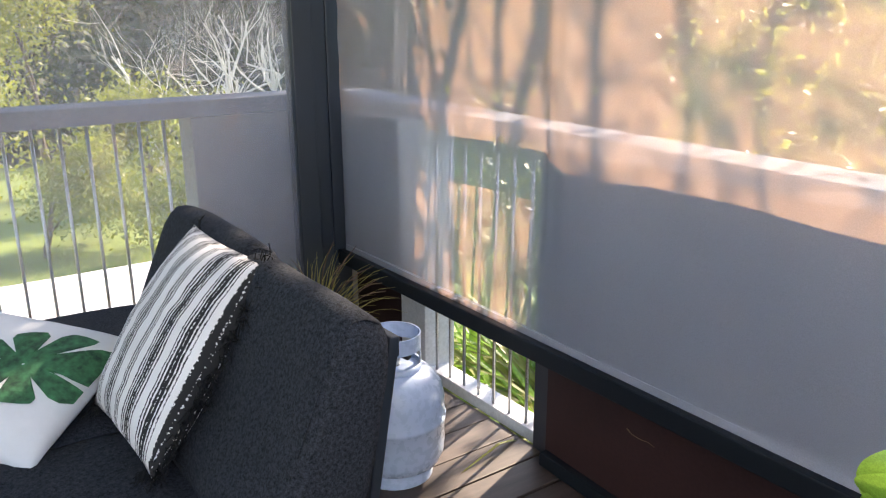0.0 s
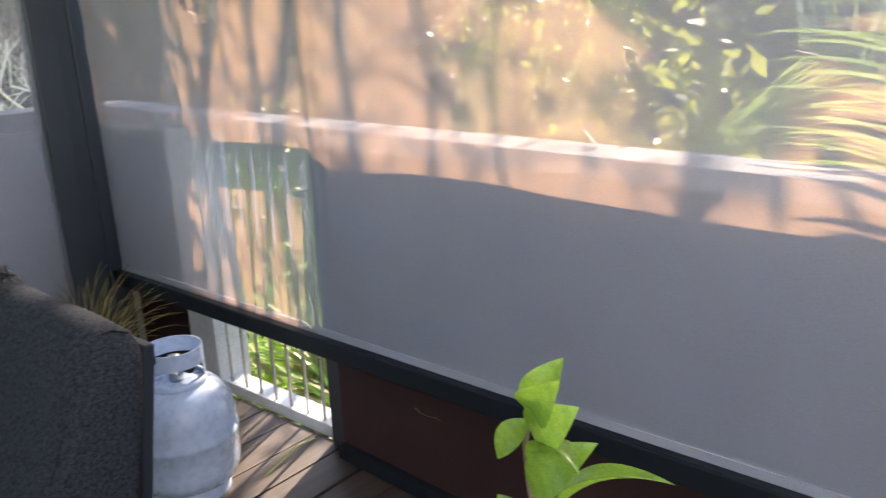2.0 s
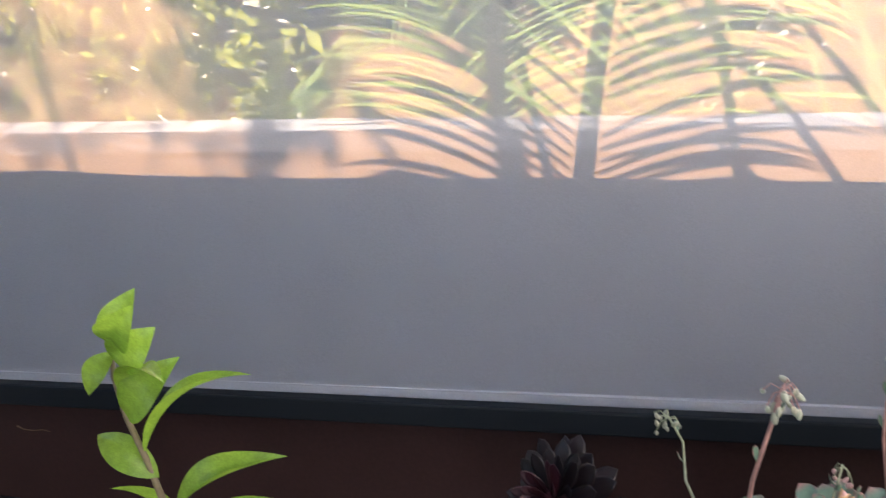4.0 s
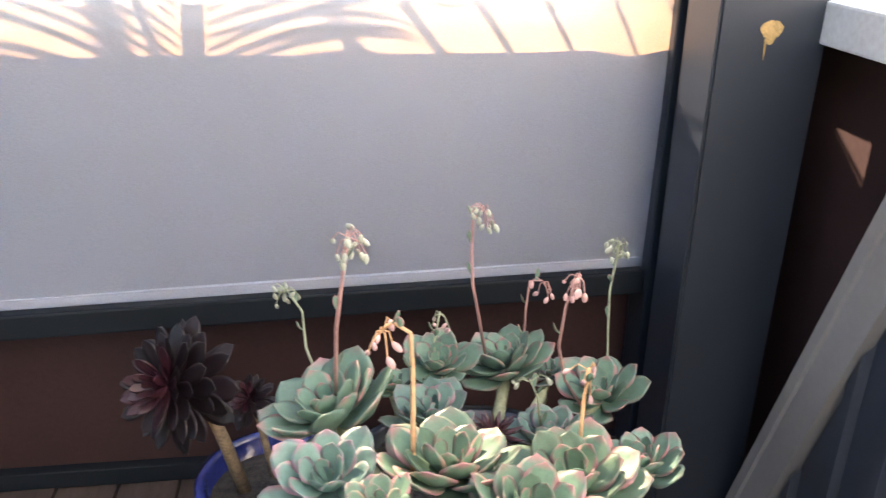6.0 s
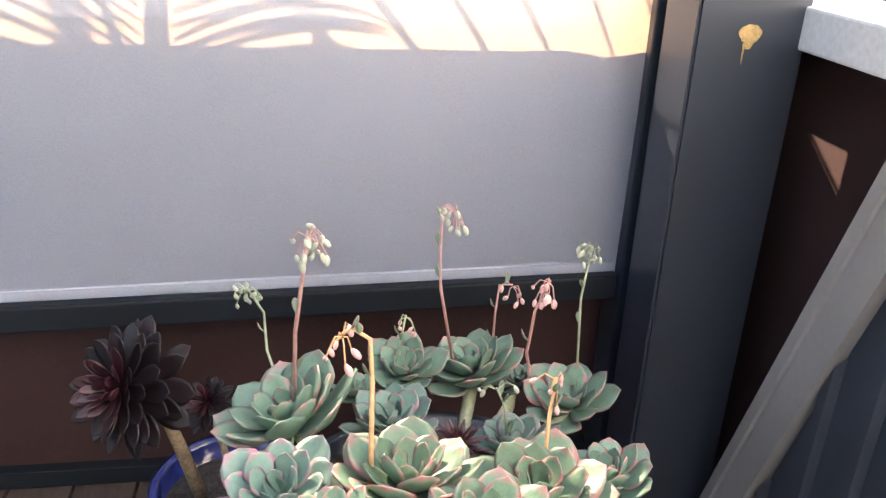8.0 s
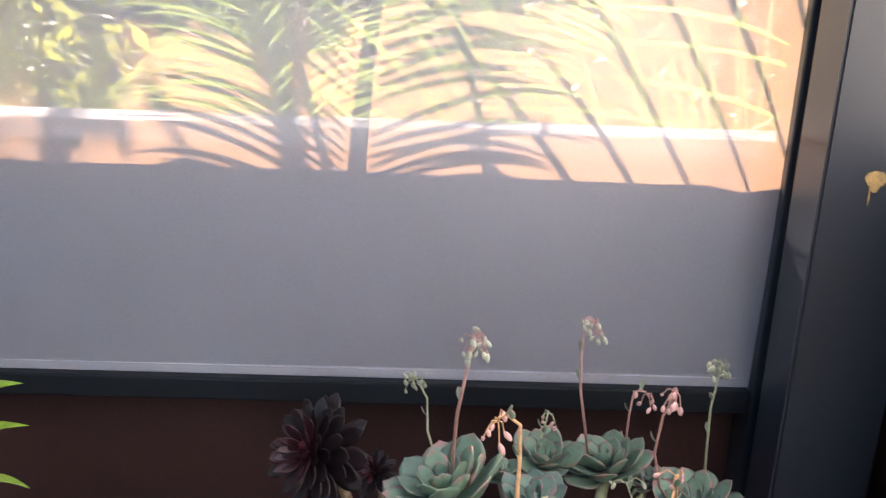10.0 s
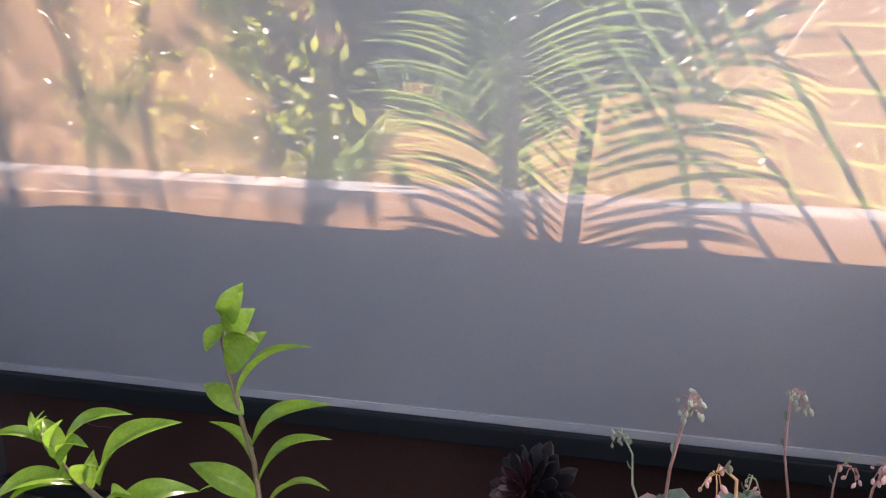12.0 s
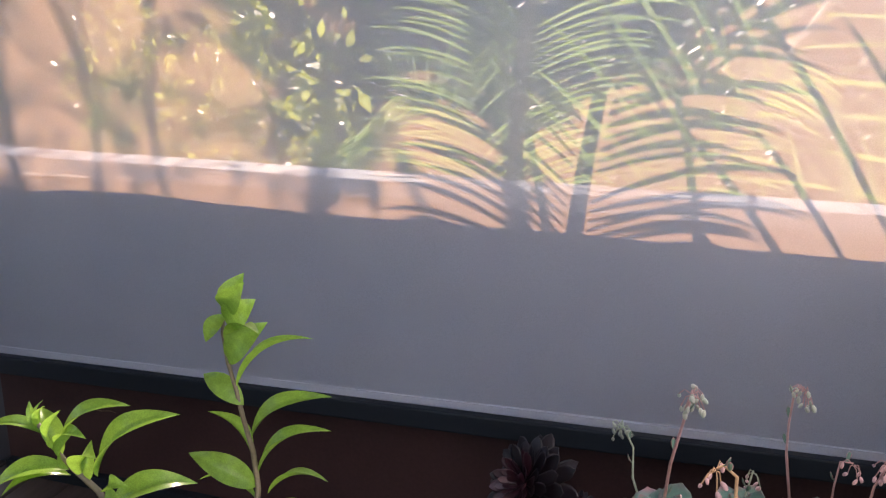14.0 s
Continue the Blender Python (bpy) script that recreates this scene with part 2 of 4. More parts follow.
def mesh_of(bm, name, material, smooth=False):
    bmesh.ops.recalc_face_normals(bm, faces=bm.faces)
    me = bpy.data.meshes.new(name)
    bm.to_mesh(me)
    bm.free()
    me.materials.append(material)
    if smooth:
        for p in me.polygons:
            p.use_smooth = True
    return me


def part(name, bm, material, parent, label="", smooth=False, at=None):
    me = bm if isinstance(bm, bpy.types.Mesh) else mesh_of(bm, name, material, smooth)
    ob = new(name, me)
    ob.parent = parent
    if at is not None:
        ob.matrix_basis = at
    return tagged(ob, label) if label else ob


def thing(name, label, category, at=None, group="", kind=""):
    ob = new(name)
    ob.empty_display_size = 0.1
    if at is not None:
        ob.matrix_basis = at
    return tagged(ob, label, category, group, kind)


def solid(name, bm, material, label, category, kind="", group="", smooth=False, at=None):
    ob = new(name, mesh_of(bm, name, material, smooth))
    if at is not None:
        ob.matrix_basis = at
    return tagged(ob, label, category, group, kind)


# ---- the deck ----
XR = 4.211                      # the blind's far end
DECK_X0, DECK_X1, DECK_Y0, DECK_Y1 = -0.32, 4.62, -6.0, 0.30


def fall(x):
    """The deck's drainage fall towards the end post."""
    return -0.04 * max(0.0, x - 1.2)


floor = solid("floor", boxes((DECK_X0, DECK_X1, DECK_Y0, DECK_Y1, -0.45, -0.175)), M_CHAR, "dark timber joists under the deck boards", "deck floor", kind="structure")
plank_bm = boxes((0, 0.148, DECK_Y0, 0.118, -0.034, 0.0), bevel=0.003)
plank_me = mesh_of(plank_bm, "plank", M_DECK)
for k in range(33):
    part("plank", plank_me, M_DECK, floor, at=Matrix.Translation((-0.327 + 0.1525 * k, 0, fall(-0.25 + 0.1525 * k) - 0.001 + random.uniform(-0.0012, 0))))

# unseen house wall behind the camera; roof over it, cut to shade the west end
solid("wall_south", boxes((DECK_X0, 4.62, -6.2, -6.0, -2.6, 2.75)), M_WALL, "blue-grey painted house wall behind the deck", "wall", kind="structure")
solid("ceiling", boxes((DECK_X0 - 0.1, 2.55, -5.99, 0.12, 2.62, 2.74), (2.55, 4.46, -0.36, 0.12, 2.62, 2.74)), M_PAINT, "unseen pale veranda ceiling, its cover shaped to shade the west end", "ceiling", kind="structure")


# added out-of-view reflector: bounces sun onto the blind's east end and the post
solid("bounce_wall", boxes((3.7, 9.0, -2.5, -2.3, -0.34, 6.0)), M_BOUNCEWALL, "unseen white wall added to bounce sun onto the blind", "wall", kind="structure")


# ---- balustrades ----
def balustrade_north():
    b = thing("balustrade_north", "grey capped deck balustrade with brown panels and steel rods", "balustrade", kind="structure")
    cap = boxes((-0.32, 4.62, 0.118, 0.29, 1.046, 1.10), bevel=0.006)
    for v in cap.verts:
        v.co.z += 0.0125 * (4.2 - v.co.x)
    part("cap_rail", cap, M_RAIL, b, "weathered grey flat cap rail")
    part("corner_panel", boxes((-0.30, 0.247, 0.13, 0.285, 0.0, 1.05)), M_BROWN, b, "brown corner panel")
    part("post", boxes((0.247, 0.43, 0.13, 0.285, 0.0, 1.09), bevel=0.004), M_RAILWHITE, b, "pale painted post")
    part("post", boxes((1.148, 1.246, 0.105, 0.285, 0.0, 1.08), bevel=0.004), M_CHAR, b, "charcoal post")
    part("bottom_rail", boxes((0.43, 1.148, 0.145, 0.24, -0.02, 0.03), bevel=0.004), M_RAILWHITE, b, "white painted bottom rail")
    part("outer_cladding", boxes((1.246, 4.32, 0.20, 0.285, -0.4, 1.05)), M_RAIL, b, "pale outer cladding")
    part("brown_panel", boxes((1.246, 4.32, 0.075, 0.195, -0.11, 1.05)), M_BROWN, b, "plain dark brown infill panel")
    trim = boxes((1.248, 4.30, 0.045, 0.14, 0.002, 0.052), bevel=0.004)
    for v in trim.verts:
        v.co.z += fall(v.co.x)
    part("base_trim", trim, M_TRIM, b, "charcoal base trim")
    part("post", boxes((4.366, 4.50, 0.09, 0.285, -0.14, 1.05), bevel=0.004), M_CHAR, b, "charcoal corner post")
    rod = mesh_of(tube([(0, 0, 0.03), (0, 0, 1.088)], 0.0065), "rod", M_STEEL, True)
    for k in range(8):
        part("rod", rod, M_STEEL, b, at=Matrix.Translation((0.47 + 0.0955 * k, 0.165, 0)))
    return b


def balustrade_west():
    b = thing("balustrade_west", "grey capped deck balustrade with thin steel rods", "balustrade", kind="structure")
    part("cap_rail", boxes((-0.325, -0.13, -4.2, 0.112, 1.10, 1.168), bevel=0.006), M_RAIL, b, "weathered grey flat cap rail")
    part("corner_panel", boxes((-0.285, -0.13, -0.60, 0.125, 0.0, 1.098)), M_BEAM, b, "pale painted corner panel")
    part("bottom_rail", boxes((-0.285, -0.13, -4.2, -0.602, 0.0, 0.03), bevel=0.004), M_RAILWHITE, b)
    rod = mesh_of(tube([(0, 0, 0.03), (0, 0, 1.10)], 0.0065), "rod", M_STEEL, True)
    for k in range(36):
        part("rod", rod, M_STEEL, b, at=Matrix.Translation((-0.2, -0.69 - 0.0955 * k, 0)))
    return b


def balustrade_east():
    b = thing("balustrade_east", "grey capped balustrade with brown panel beside the post", "balustrade", kind="structure")
    part("cap_rail", boxes((4.40, 4.62, -1.6, 0.10, 1.06, 1.14), bevel=0.006), M_RAILWHITE, b, "pale painted cap rail")
    part("brown_panel", boxes((4.50, 4.58, -1.6, 0.07, fall(4.55), 1.058)), M_BROWN, b)
    return b


balustrade_north(), balustrade_west(), balustrade_east()


# ---- screen blinds ----
SLACK = ((0.0, 0.0), (0.3, 0.036), (0.75, 0.022), (1.06, 0.040), (1.23, 0.042), (1.29, 0.013), (1.38, -0.008), (1.5, -0.006), (1.7, 0.014), (1.9, 0.017), (2.2, 0.004), (2.6, -0.007), (3.0, -0.007), (3.5, -0.016), (3.9, -0.014), (4.03, -0.011), (4.12, -0.026), (4.23, -0.012))


def slack_north(x):
    """How far the long blind hangs out of its plane: one sharp ripple beside the balustrade's post."""
    for (a, u), (b, v) in zip(SLACK, SLACK[1:]):
        if x <= b:
            k = (x - a) / (b - a)
            return u + (v - u) * k * k * (3 - 2 * k)
    return SLACK[-1][1]


def cloth(length, z0, z1, cols, rows, slack=None):
    """A hung cloth in its own plane, with slack waves."""
    bm = bmesh.new()
    grid = []
    for j in range(rows + 1):
        z = z0 + (z1 - z0) * j / rows
        row = []
        for i in range(cols + 1):
            u = i / cols
            x = u * length
            edge = min(1, 8 * min(u, 1 - u))
            w = 0.006 * edge * math.sin(2.1 * x + 0.7 * z) + 0.004 * edge * noise.noise((x * 2.2, z * 0.8, 3.1))
            w += slack(x) * min(1, max(0, (z - z0) / 0.4)) * max(0.3, min(1, (2.2 - z) / 0.9)) if slack else 0
            pucker = max(0, 1 - x / 0.9) * max(0, z - 0.9)
            w += 0.004 * pucker * math.sin(38 * (z * 0.8 + x * 0.45)) 
            row.append(bm.verts.new((x, w, z)))
        grid.append(row)
    for a, b in zip(grid, grid[1:]):
        for i in range(cols):
            bm.faces.new((a[i], a[i + 1], b[i + 1], b[i]))
    return bm


def blind_north():
    b = thing("screen_blind", "lowered grey mesh screen blind in charcoal side channels", "screen blind")
    part("screen_cloth", cloth(XR + 0.01, 0.48, 2.5, 220, 90, slack_north), M_FABRIC, b, "translucent warm grey mesh cloth", smooth=True)
    part("bottom_bar", boxes((-0.018, XR - 0.004, -0.035, 0.022, 0.424, 0.486), bevel=0.006), M_TRIM, b, "charcoal aluminium bottom bar")
    part("hem", boxes((0.01, XR - 0.01, -0.006, 0.008, 0.486, 0.510)), M_FABRIC, b)
    part("side_channel", boxes((XR, XR + 0.075, -0.04, 0.06, fall(4.25), 2.6), bevel=0.006), M_CHAR, b)
    part("side_channel", boxes((-0.08, -0.02, -0.045, 0.04, 0.0, 2.6), bevel=0.006), M_CHAR, b)
    part("head_box", boxes((-0.05, XR + 0.07, -0.07, 0.07, 2.46, 2.61), bevel=0.01), M_CHAR, b)
    return b


def blind_west():
    b = thing("screen_blind", "lowered pale mesh screen blind behind the lounge", "screen blind")
    c = part("screen_cloth", cloth(3.5, 0.34, 2.5, 100, 40), M_FABRIC_WEST, b, "translucent pale mesh cloth", smooth=True)
    c.matrix_basis = pose(0, -0.215, 0, 0, 0, -90)
    part("bottom_bar", boxes((-0.03, 0.03, -3.7, -0.2, 0.275, 0.34), bevel=0.008), M_CHAR, b, "charcoal aluminium bottom bar")
    part("side_channel", boxes((-0.055, 0.03, -0.222, -0.13, 0.0, 2.6), bevel=0.006), M_CHAR, b)
    part("head_box", boxes((-0.07, 0.07, -3.7, -0.13, 2.46, 2.61), bevel=0.01), M_CHAR, b)
    return b


blind_north(), blind_west()
solid("corner_post", boxes((-0.118, -0.022, -0.128, -0.047, 0.0, 2.62), bevel=0.004), M_CHAR, "square charcoal steel corner post between two blinds", "post", kind="structure")
post_bm = bmesh.new()
foot = post_bm.faces.new([post_bm.verts.new((x, y, fall(4.3))) for x, y in ((4.192, -0.26), (4.192, -0.12), (4.225, -0.12), (4.225, -0.045), (4.30, -0.045), (4.30, -0.10), (4.415, -0.10), (4.415, -0.26))])
lifted = bmesh.ops.extrude_face_region(post_bm, geom=[foot])["geom"]
bmesh.ops.translate(post_bm, verts=[v for v in lifted if isinstance(v, bmesh.types.BMVert)], vec=(0, 0, 2.62 - fall(4.3)))
bmesh.ops.recalc_face_normals(post_bm, faces=post_bm.faces[:])
bmesh.ops.bevel(post_bm, geom=[e for e in post_bm.edges if abs(e.verts[0].co.z - e.verts[1].co.z) > 1], offset=0.006, segments=2, affect="EDGES")
solid("end_post", post_bm, M_CHAR, "wide charcoal post with a yellow stain", "post", kind="structure")

# ---- leaves, branches, trees ----
def leaf_cloud(centres, size, squash=0.5, rng=None):
    """Many small folded leaves, one mesh: centres (n, 3), size in metres (low, high)."""
    rng = rng or np.random.default_rng(1)
    n = len(centres)
    a = rng.normal(size=(n, 3))
    a /= np.linalg.norm(a, axis=1)[:, None]
    b = np.cross(a, rng.normal(size=(n, 3)))
    b /= np.linalg.norm(b, axis=1)[:, None]
    sz = rng.uniform(size[0], size[1], (n, 1))
    w = b * sz * squash * 0.5
    v = np.stack([centres - a * sz * 0.5, centres + w + a * sz * 0.05, centres + a * sz * 0.5, centres - w + a * sz * 0.05], 1).reshape(-1, 3)
    f = np.arange(4 * n).reshape(-1, 4)
    me = bpy.data.meshes.new("leaves")
    me.from_pydata(v.tolist(), [], f.tolist())
    return me


def clump_points(rng, centre, radii, n, clumps, tight=0.28):
    c = rng.normal(size=(clumps, 3))
    c /= np.linalg.norm(c, axis=1)[:, None]
    c *= rng.uniform(0.35, 1.0, (clumps, 1)) ** 0.5
    pick = rng.integers(0, clumps, n)
    return np.asarray(centre) + (c[pick] + rng.normal(size=(n, 3)) * tight) * np.asarray(radii)


def branch(bm, rng, p, d, length, r, depth, tips, spread=0.5, lift=0.15, steps=5):
    pts, rad = [p.copy()], [r]
    for k in range(4):
        d = (d + Vector(rng.normal(size=3) * 0.13) + Vector((0, 0, lift * 0.3))).normalized()
        p = p + d * length / 4
        pts.append(p.copy())
        rad.append(r * (1 - 0.12 * (k + 1)))
    tube(pts, rad, steps, bm, cap=False)
    tips.append(p)
    if depth:
        for k in range(int(rng.integers(2, 4))):
            nd = (d + Vector(rng.normal(size=3)) * spread + Vector((0, 0, lift))).normalized()
            branch(bm, rng, pts[-1 - int(rng.integers(0, 3))].copy(), nd, length * rng.uniform(0.6, 0.85), rad[-1] * rng.uniform(0.55, 0.8), depth - 1, tips, spread, lift, steps)


def tree(name, label, at, seed, trunk, r, depth, bark, leaf=None, leaves=0, size=(0.05, 0.12), blob=0.5, spread=0.5, lift=0.15, lean=(0, 0), stems=1, group=""):
    rng = np.random.default_rng(seed)
    t = thing(name, label, "tree", at=Matrix.Translation(at), group=group)
    bm, tips = bmesh.new(), []
    for k in range(stems):
        d = Vector((lean[0] + rng.normal() * 0.12 * (stems > 1), lean[1] + rng.normal() * 0.12 * (stems > 1), 1)).normalized()
        branch(bm, rng, Vector((rng.normal() * 0.12 * (stems > 1), rng.normal() * 0.12 * (stems > 1), -0.1)), d, trunk, r, depth, tips, spread, lift)
    part("trunk", bm, bark, t, smooth=True)
    if leaf:
        tp = np.array([tuple(p) for p in tips])
        pick = rng.integers(0, len(tp), leaves)
        me = leaf_cloud(tp[pick] + rng.normal(size=(leaves, 3)) * np.asarray(blob), size, rng=rng)
        me.materials.append(leaf)
        part("crown", me, leaf, t)
    return t


# ---- ground and distance ----
gz = -2.6


def land(x, y):
    """Lawn round the house, rising into wooded slopes to the west and north."""
    r = math.hypot(x - 2, y + 1)
    north = max(0.0, min(1.0, (y - 6) / 30)) if y > 6 else 0.0
    west = max(0.0, min(1.0, (-x - 24) / 40)) if x < -24 else 0.0
    return gz + 13 * (north ** 1.3) + 13 * west + 0.12 * noise.noise((x * 0.15, y * 0.15, 0)) - (0 if r < 500 else 5)


bm = bmesh.new()
side = [-2500, -900, -400, -200] + [-120 + 3 * k for k in range(81)] + [200, 400, 900, 2500]
grid = [[bm.verts.new((x, y, land(x, y))) for x in side] for y in side]
for a, b in zip(grid, grid[1:]):
    for k in range(len(side) - 1):
        bm.faces.new((a[k], a[k + 1], b[k + 1], b[k]))
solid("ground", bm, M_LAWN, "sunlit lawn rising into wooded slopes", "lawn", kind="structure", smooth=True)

rng = np.random.default_rng(5)
pts = []
for k in range(520):
    if k % 2:
        x, y = rng.uniform(-50, -23.5), rng.uniform(-6, 27)
    else:
        x, y = rng.uniform(-26, 22), rng.uniform(12, 34)
    h = rng.uniform(1.8, 4.2)
    pts.append(clump_points(rng, (x, y, land(x, y) + h * 0.6), (h * 0.62, h * 0.62, h * 0.75), 270, 12))
me = leaf_cloud(np.concatenate(pts), (0.18, 0.5), 0.55, rng)
me.materials.append(M_LEAF_DARK)
# ground colour blends to near-black brown towards the west and north woods
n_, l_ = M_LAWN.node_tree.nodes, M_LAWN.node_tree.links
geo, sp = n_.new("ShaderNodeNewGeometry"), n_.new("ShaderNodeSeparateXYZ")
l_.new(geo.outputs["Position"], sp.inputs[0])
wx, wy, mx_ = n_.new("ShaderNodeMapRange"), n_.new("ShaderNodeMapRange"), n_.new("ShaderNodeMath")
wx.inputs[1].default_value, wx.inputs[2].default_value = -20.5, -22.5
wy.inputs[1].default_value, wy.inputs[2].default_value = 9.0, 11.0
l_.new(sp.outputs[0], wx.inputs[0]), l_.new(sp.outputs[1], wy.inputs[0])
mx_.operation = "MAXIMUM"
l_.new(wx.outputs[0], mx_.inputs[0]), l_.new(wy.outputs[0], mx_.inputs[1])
dark_ground = n_.new("ShaderNodeMix")
dark_ground.data_type = "RGBA"
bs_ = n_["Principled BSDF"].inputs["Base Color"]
l_.new(mx_.outputs[0], dark_ground.inputs[0])
l_.new(bs_.links[0].from_socket, dark_ground.inputs[6])
dark_ground.inputs[7].default_value = (0.022, 0.022, 0.014, 1)
l_.new(dark_ground.outputs[2], bs_)
wood = tagged(new("woodland", me), "dense dark green woodland on the far slopes", "woodland", kind="stuff")

# pale bare trees beyond the lawn, and leafy ones beside them
for k, (x, y, h, seed) in enumerate([(-17.5, 7.6, 1.9, 11), (-18.5, 6.3, 2.1, 12), (-16.4, 5.3, 1.9, 13), (-19.5, 8.4, 2.2, 14), (-17.4, 4.1, 1.9, 15), (-20.0, 6.9, 2.2, 16)]):
    tree("bare_tree", "bare pale-barked tree with spreading branches beyond the lawn", (x, y, land(x, y)), seed, h * 1.0, 0.12, 6, M_PALEBARK, spread=0.75, lift=0.12, group="bare trees", stems=2)
for x, y, seed, sz in [(-17.5, 1.6, 21, 2.3), (-19.5, 0.2, 22, 2.4), (-15.0, 3.1, 24, 1.1), (-15.6, -0.6, 25, 1.8)]:
    tree("leafy_tree", "green leafy garden tree at the wood's edge", (x, y, land(x, y)), seed, sz, 0.12, 3, M_BARK, M_LEAF_YELLOW, 3800, (0.08, 0.18), 0.36, group="leafy trees")
for x, y, seed, tall in ((-10.5, 2.0, 31, 1.0), (-11.8, 0.4, 33, 1.05)):
    tree("small_tree", "small yellow-green leafy tree on the lawn", (x, y, land(x, y)), seed, tall, 0.07, 4, M_BARK, M_LEAF_YELLOW, 7000, (0.05, 0.11), 0.24, spread=0.85, lift=0.05, group="small lawn trees")

# flat white roof below the deck
shed = thing("garden_shed", "low garden shed with a flat white roof", "shed", at=pose(-4.9, 0.75, gz))
part("wall", boxes((-2.2, 2.2, -3.4, 0.5, 0, 0.92)), M_PAINT, shed)
part("roof", boxes((-2.35, 2.35, -3.6, 0.6, 0.92, 1.0), bevel=0.01), M_WHITE, shed, "flat white roof sheet")

# ---- slender trees added to cast streaks of shade on the blind ----
def slender_caster(at, seed, tall, r):
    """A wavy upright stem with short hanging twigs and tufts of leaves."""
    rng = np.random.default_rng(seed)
    t = thing("slender_caster", "slender tree added to cast its wavy stem shadow on the blind", "tree", at=Matrix.Translation(at), group="slender trees")
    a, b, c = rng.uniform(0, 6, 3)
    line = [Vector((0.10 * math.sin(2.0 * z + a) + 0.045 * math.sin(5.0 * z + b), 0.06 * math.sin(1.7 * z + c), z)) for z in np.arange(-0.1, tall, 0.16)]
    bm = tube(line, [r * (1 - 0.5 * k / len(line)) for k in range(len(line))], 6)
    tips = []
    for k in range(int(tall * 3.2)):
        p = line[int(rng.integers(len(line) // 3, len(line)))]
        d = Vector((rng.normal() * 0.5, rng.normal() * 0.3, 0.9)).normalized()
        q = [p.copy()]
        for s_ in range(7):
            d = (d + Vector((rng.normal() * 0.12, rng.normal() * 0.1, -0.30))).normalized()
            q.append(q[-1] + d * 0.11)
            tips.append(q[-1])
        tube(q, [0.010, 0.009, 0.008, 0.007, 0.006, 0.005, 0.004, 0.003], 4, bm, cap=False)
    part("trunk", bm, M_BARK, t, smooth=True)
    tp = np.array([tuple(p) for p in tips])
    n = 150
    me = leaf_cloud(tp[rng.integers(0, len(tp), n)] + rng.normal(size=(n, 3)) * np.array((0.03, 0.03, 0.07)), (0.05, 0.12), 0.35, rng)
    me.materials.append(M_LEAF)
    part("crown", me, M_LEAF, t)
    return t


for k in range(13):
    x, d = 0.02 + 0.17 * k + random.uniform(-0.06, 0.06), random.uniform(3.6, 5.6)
    slender_caster((x - 0.37 * d, d, land(x - 0.37 * d, d)), 50 + k, random.uniform(7.8, 9.4), random.choice((0.022, 0.034, 0.05)))

# added trees: crowns sit out of view and block sun from parts of the blind
def shade_tree(at, crown, radii, n, seed):
    rng = np.random.default_rng(seed)
    t = thing("shade_tree", "leafy tree added beyond the rail, its unseen crown shading the blind", "tree", at=Matrix.Translation(at), group="shade trees")
    top = Vector(crown) - Vector(at)
    bm, tips = bmesh.new(), []
    tube([(0, 0, -0.1), (0.05, 0.02, top.z * 0.4), (top.x * 0.7, top.y * 0.7, top.z * 0.75), top], [0.07, 0.06, 0.045, 0.03], 8, bm)
    for k in range(7):
        branch(bm, rng, top * rng.uniform(0.75, 1.0), Vector((rng.normal(), rng.normal(), 0.6)).normalized(), 0.5, 0.018, 1, tips, 0.5)
    part("trunk", bm, M_BARK, t, smooth=True)
    me = leaf_cloud(clump_points(rng, top, radii, n, 22, 0.2), (0.08, 0.18), 0.5, rng)
    me.materials.append(M_LEAF)
    part("crown", me, M_LEAF, t)


shade_tree((-1.5, 2.6, land(-1.5, 2.6)), (-0.95, 2.5, 3.75), (0.85, 0.8, 1.1), 4800, 91)
shade_tree((0.95, 3.8, land(0.95, 3.8)), (1.17, 3.6, 3.92), (0.24, 0.25, 0.30), 380, 93)
shade_tree((2.35, 3.3, land(2.35, 3.3)), (1.88, 3.0, 3.72), (0.42, 0.3, 0.25), 1000, 94)
shade_tree((-2.2, 1.6, land(-2.2, 1.6)), (-1.9, 1.6, 3.4), (0.75, 0.7, 1.0), 3600, 92)


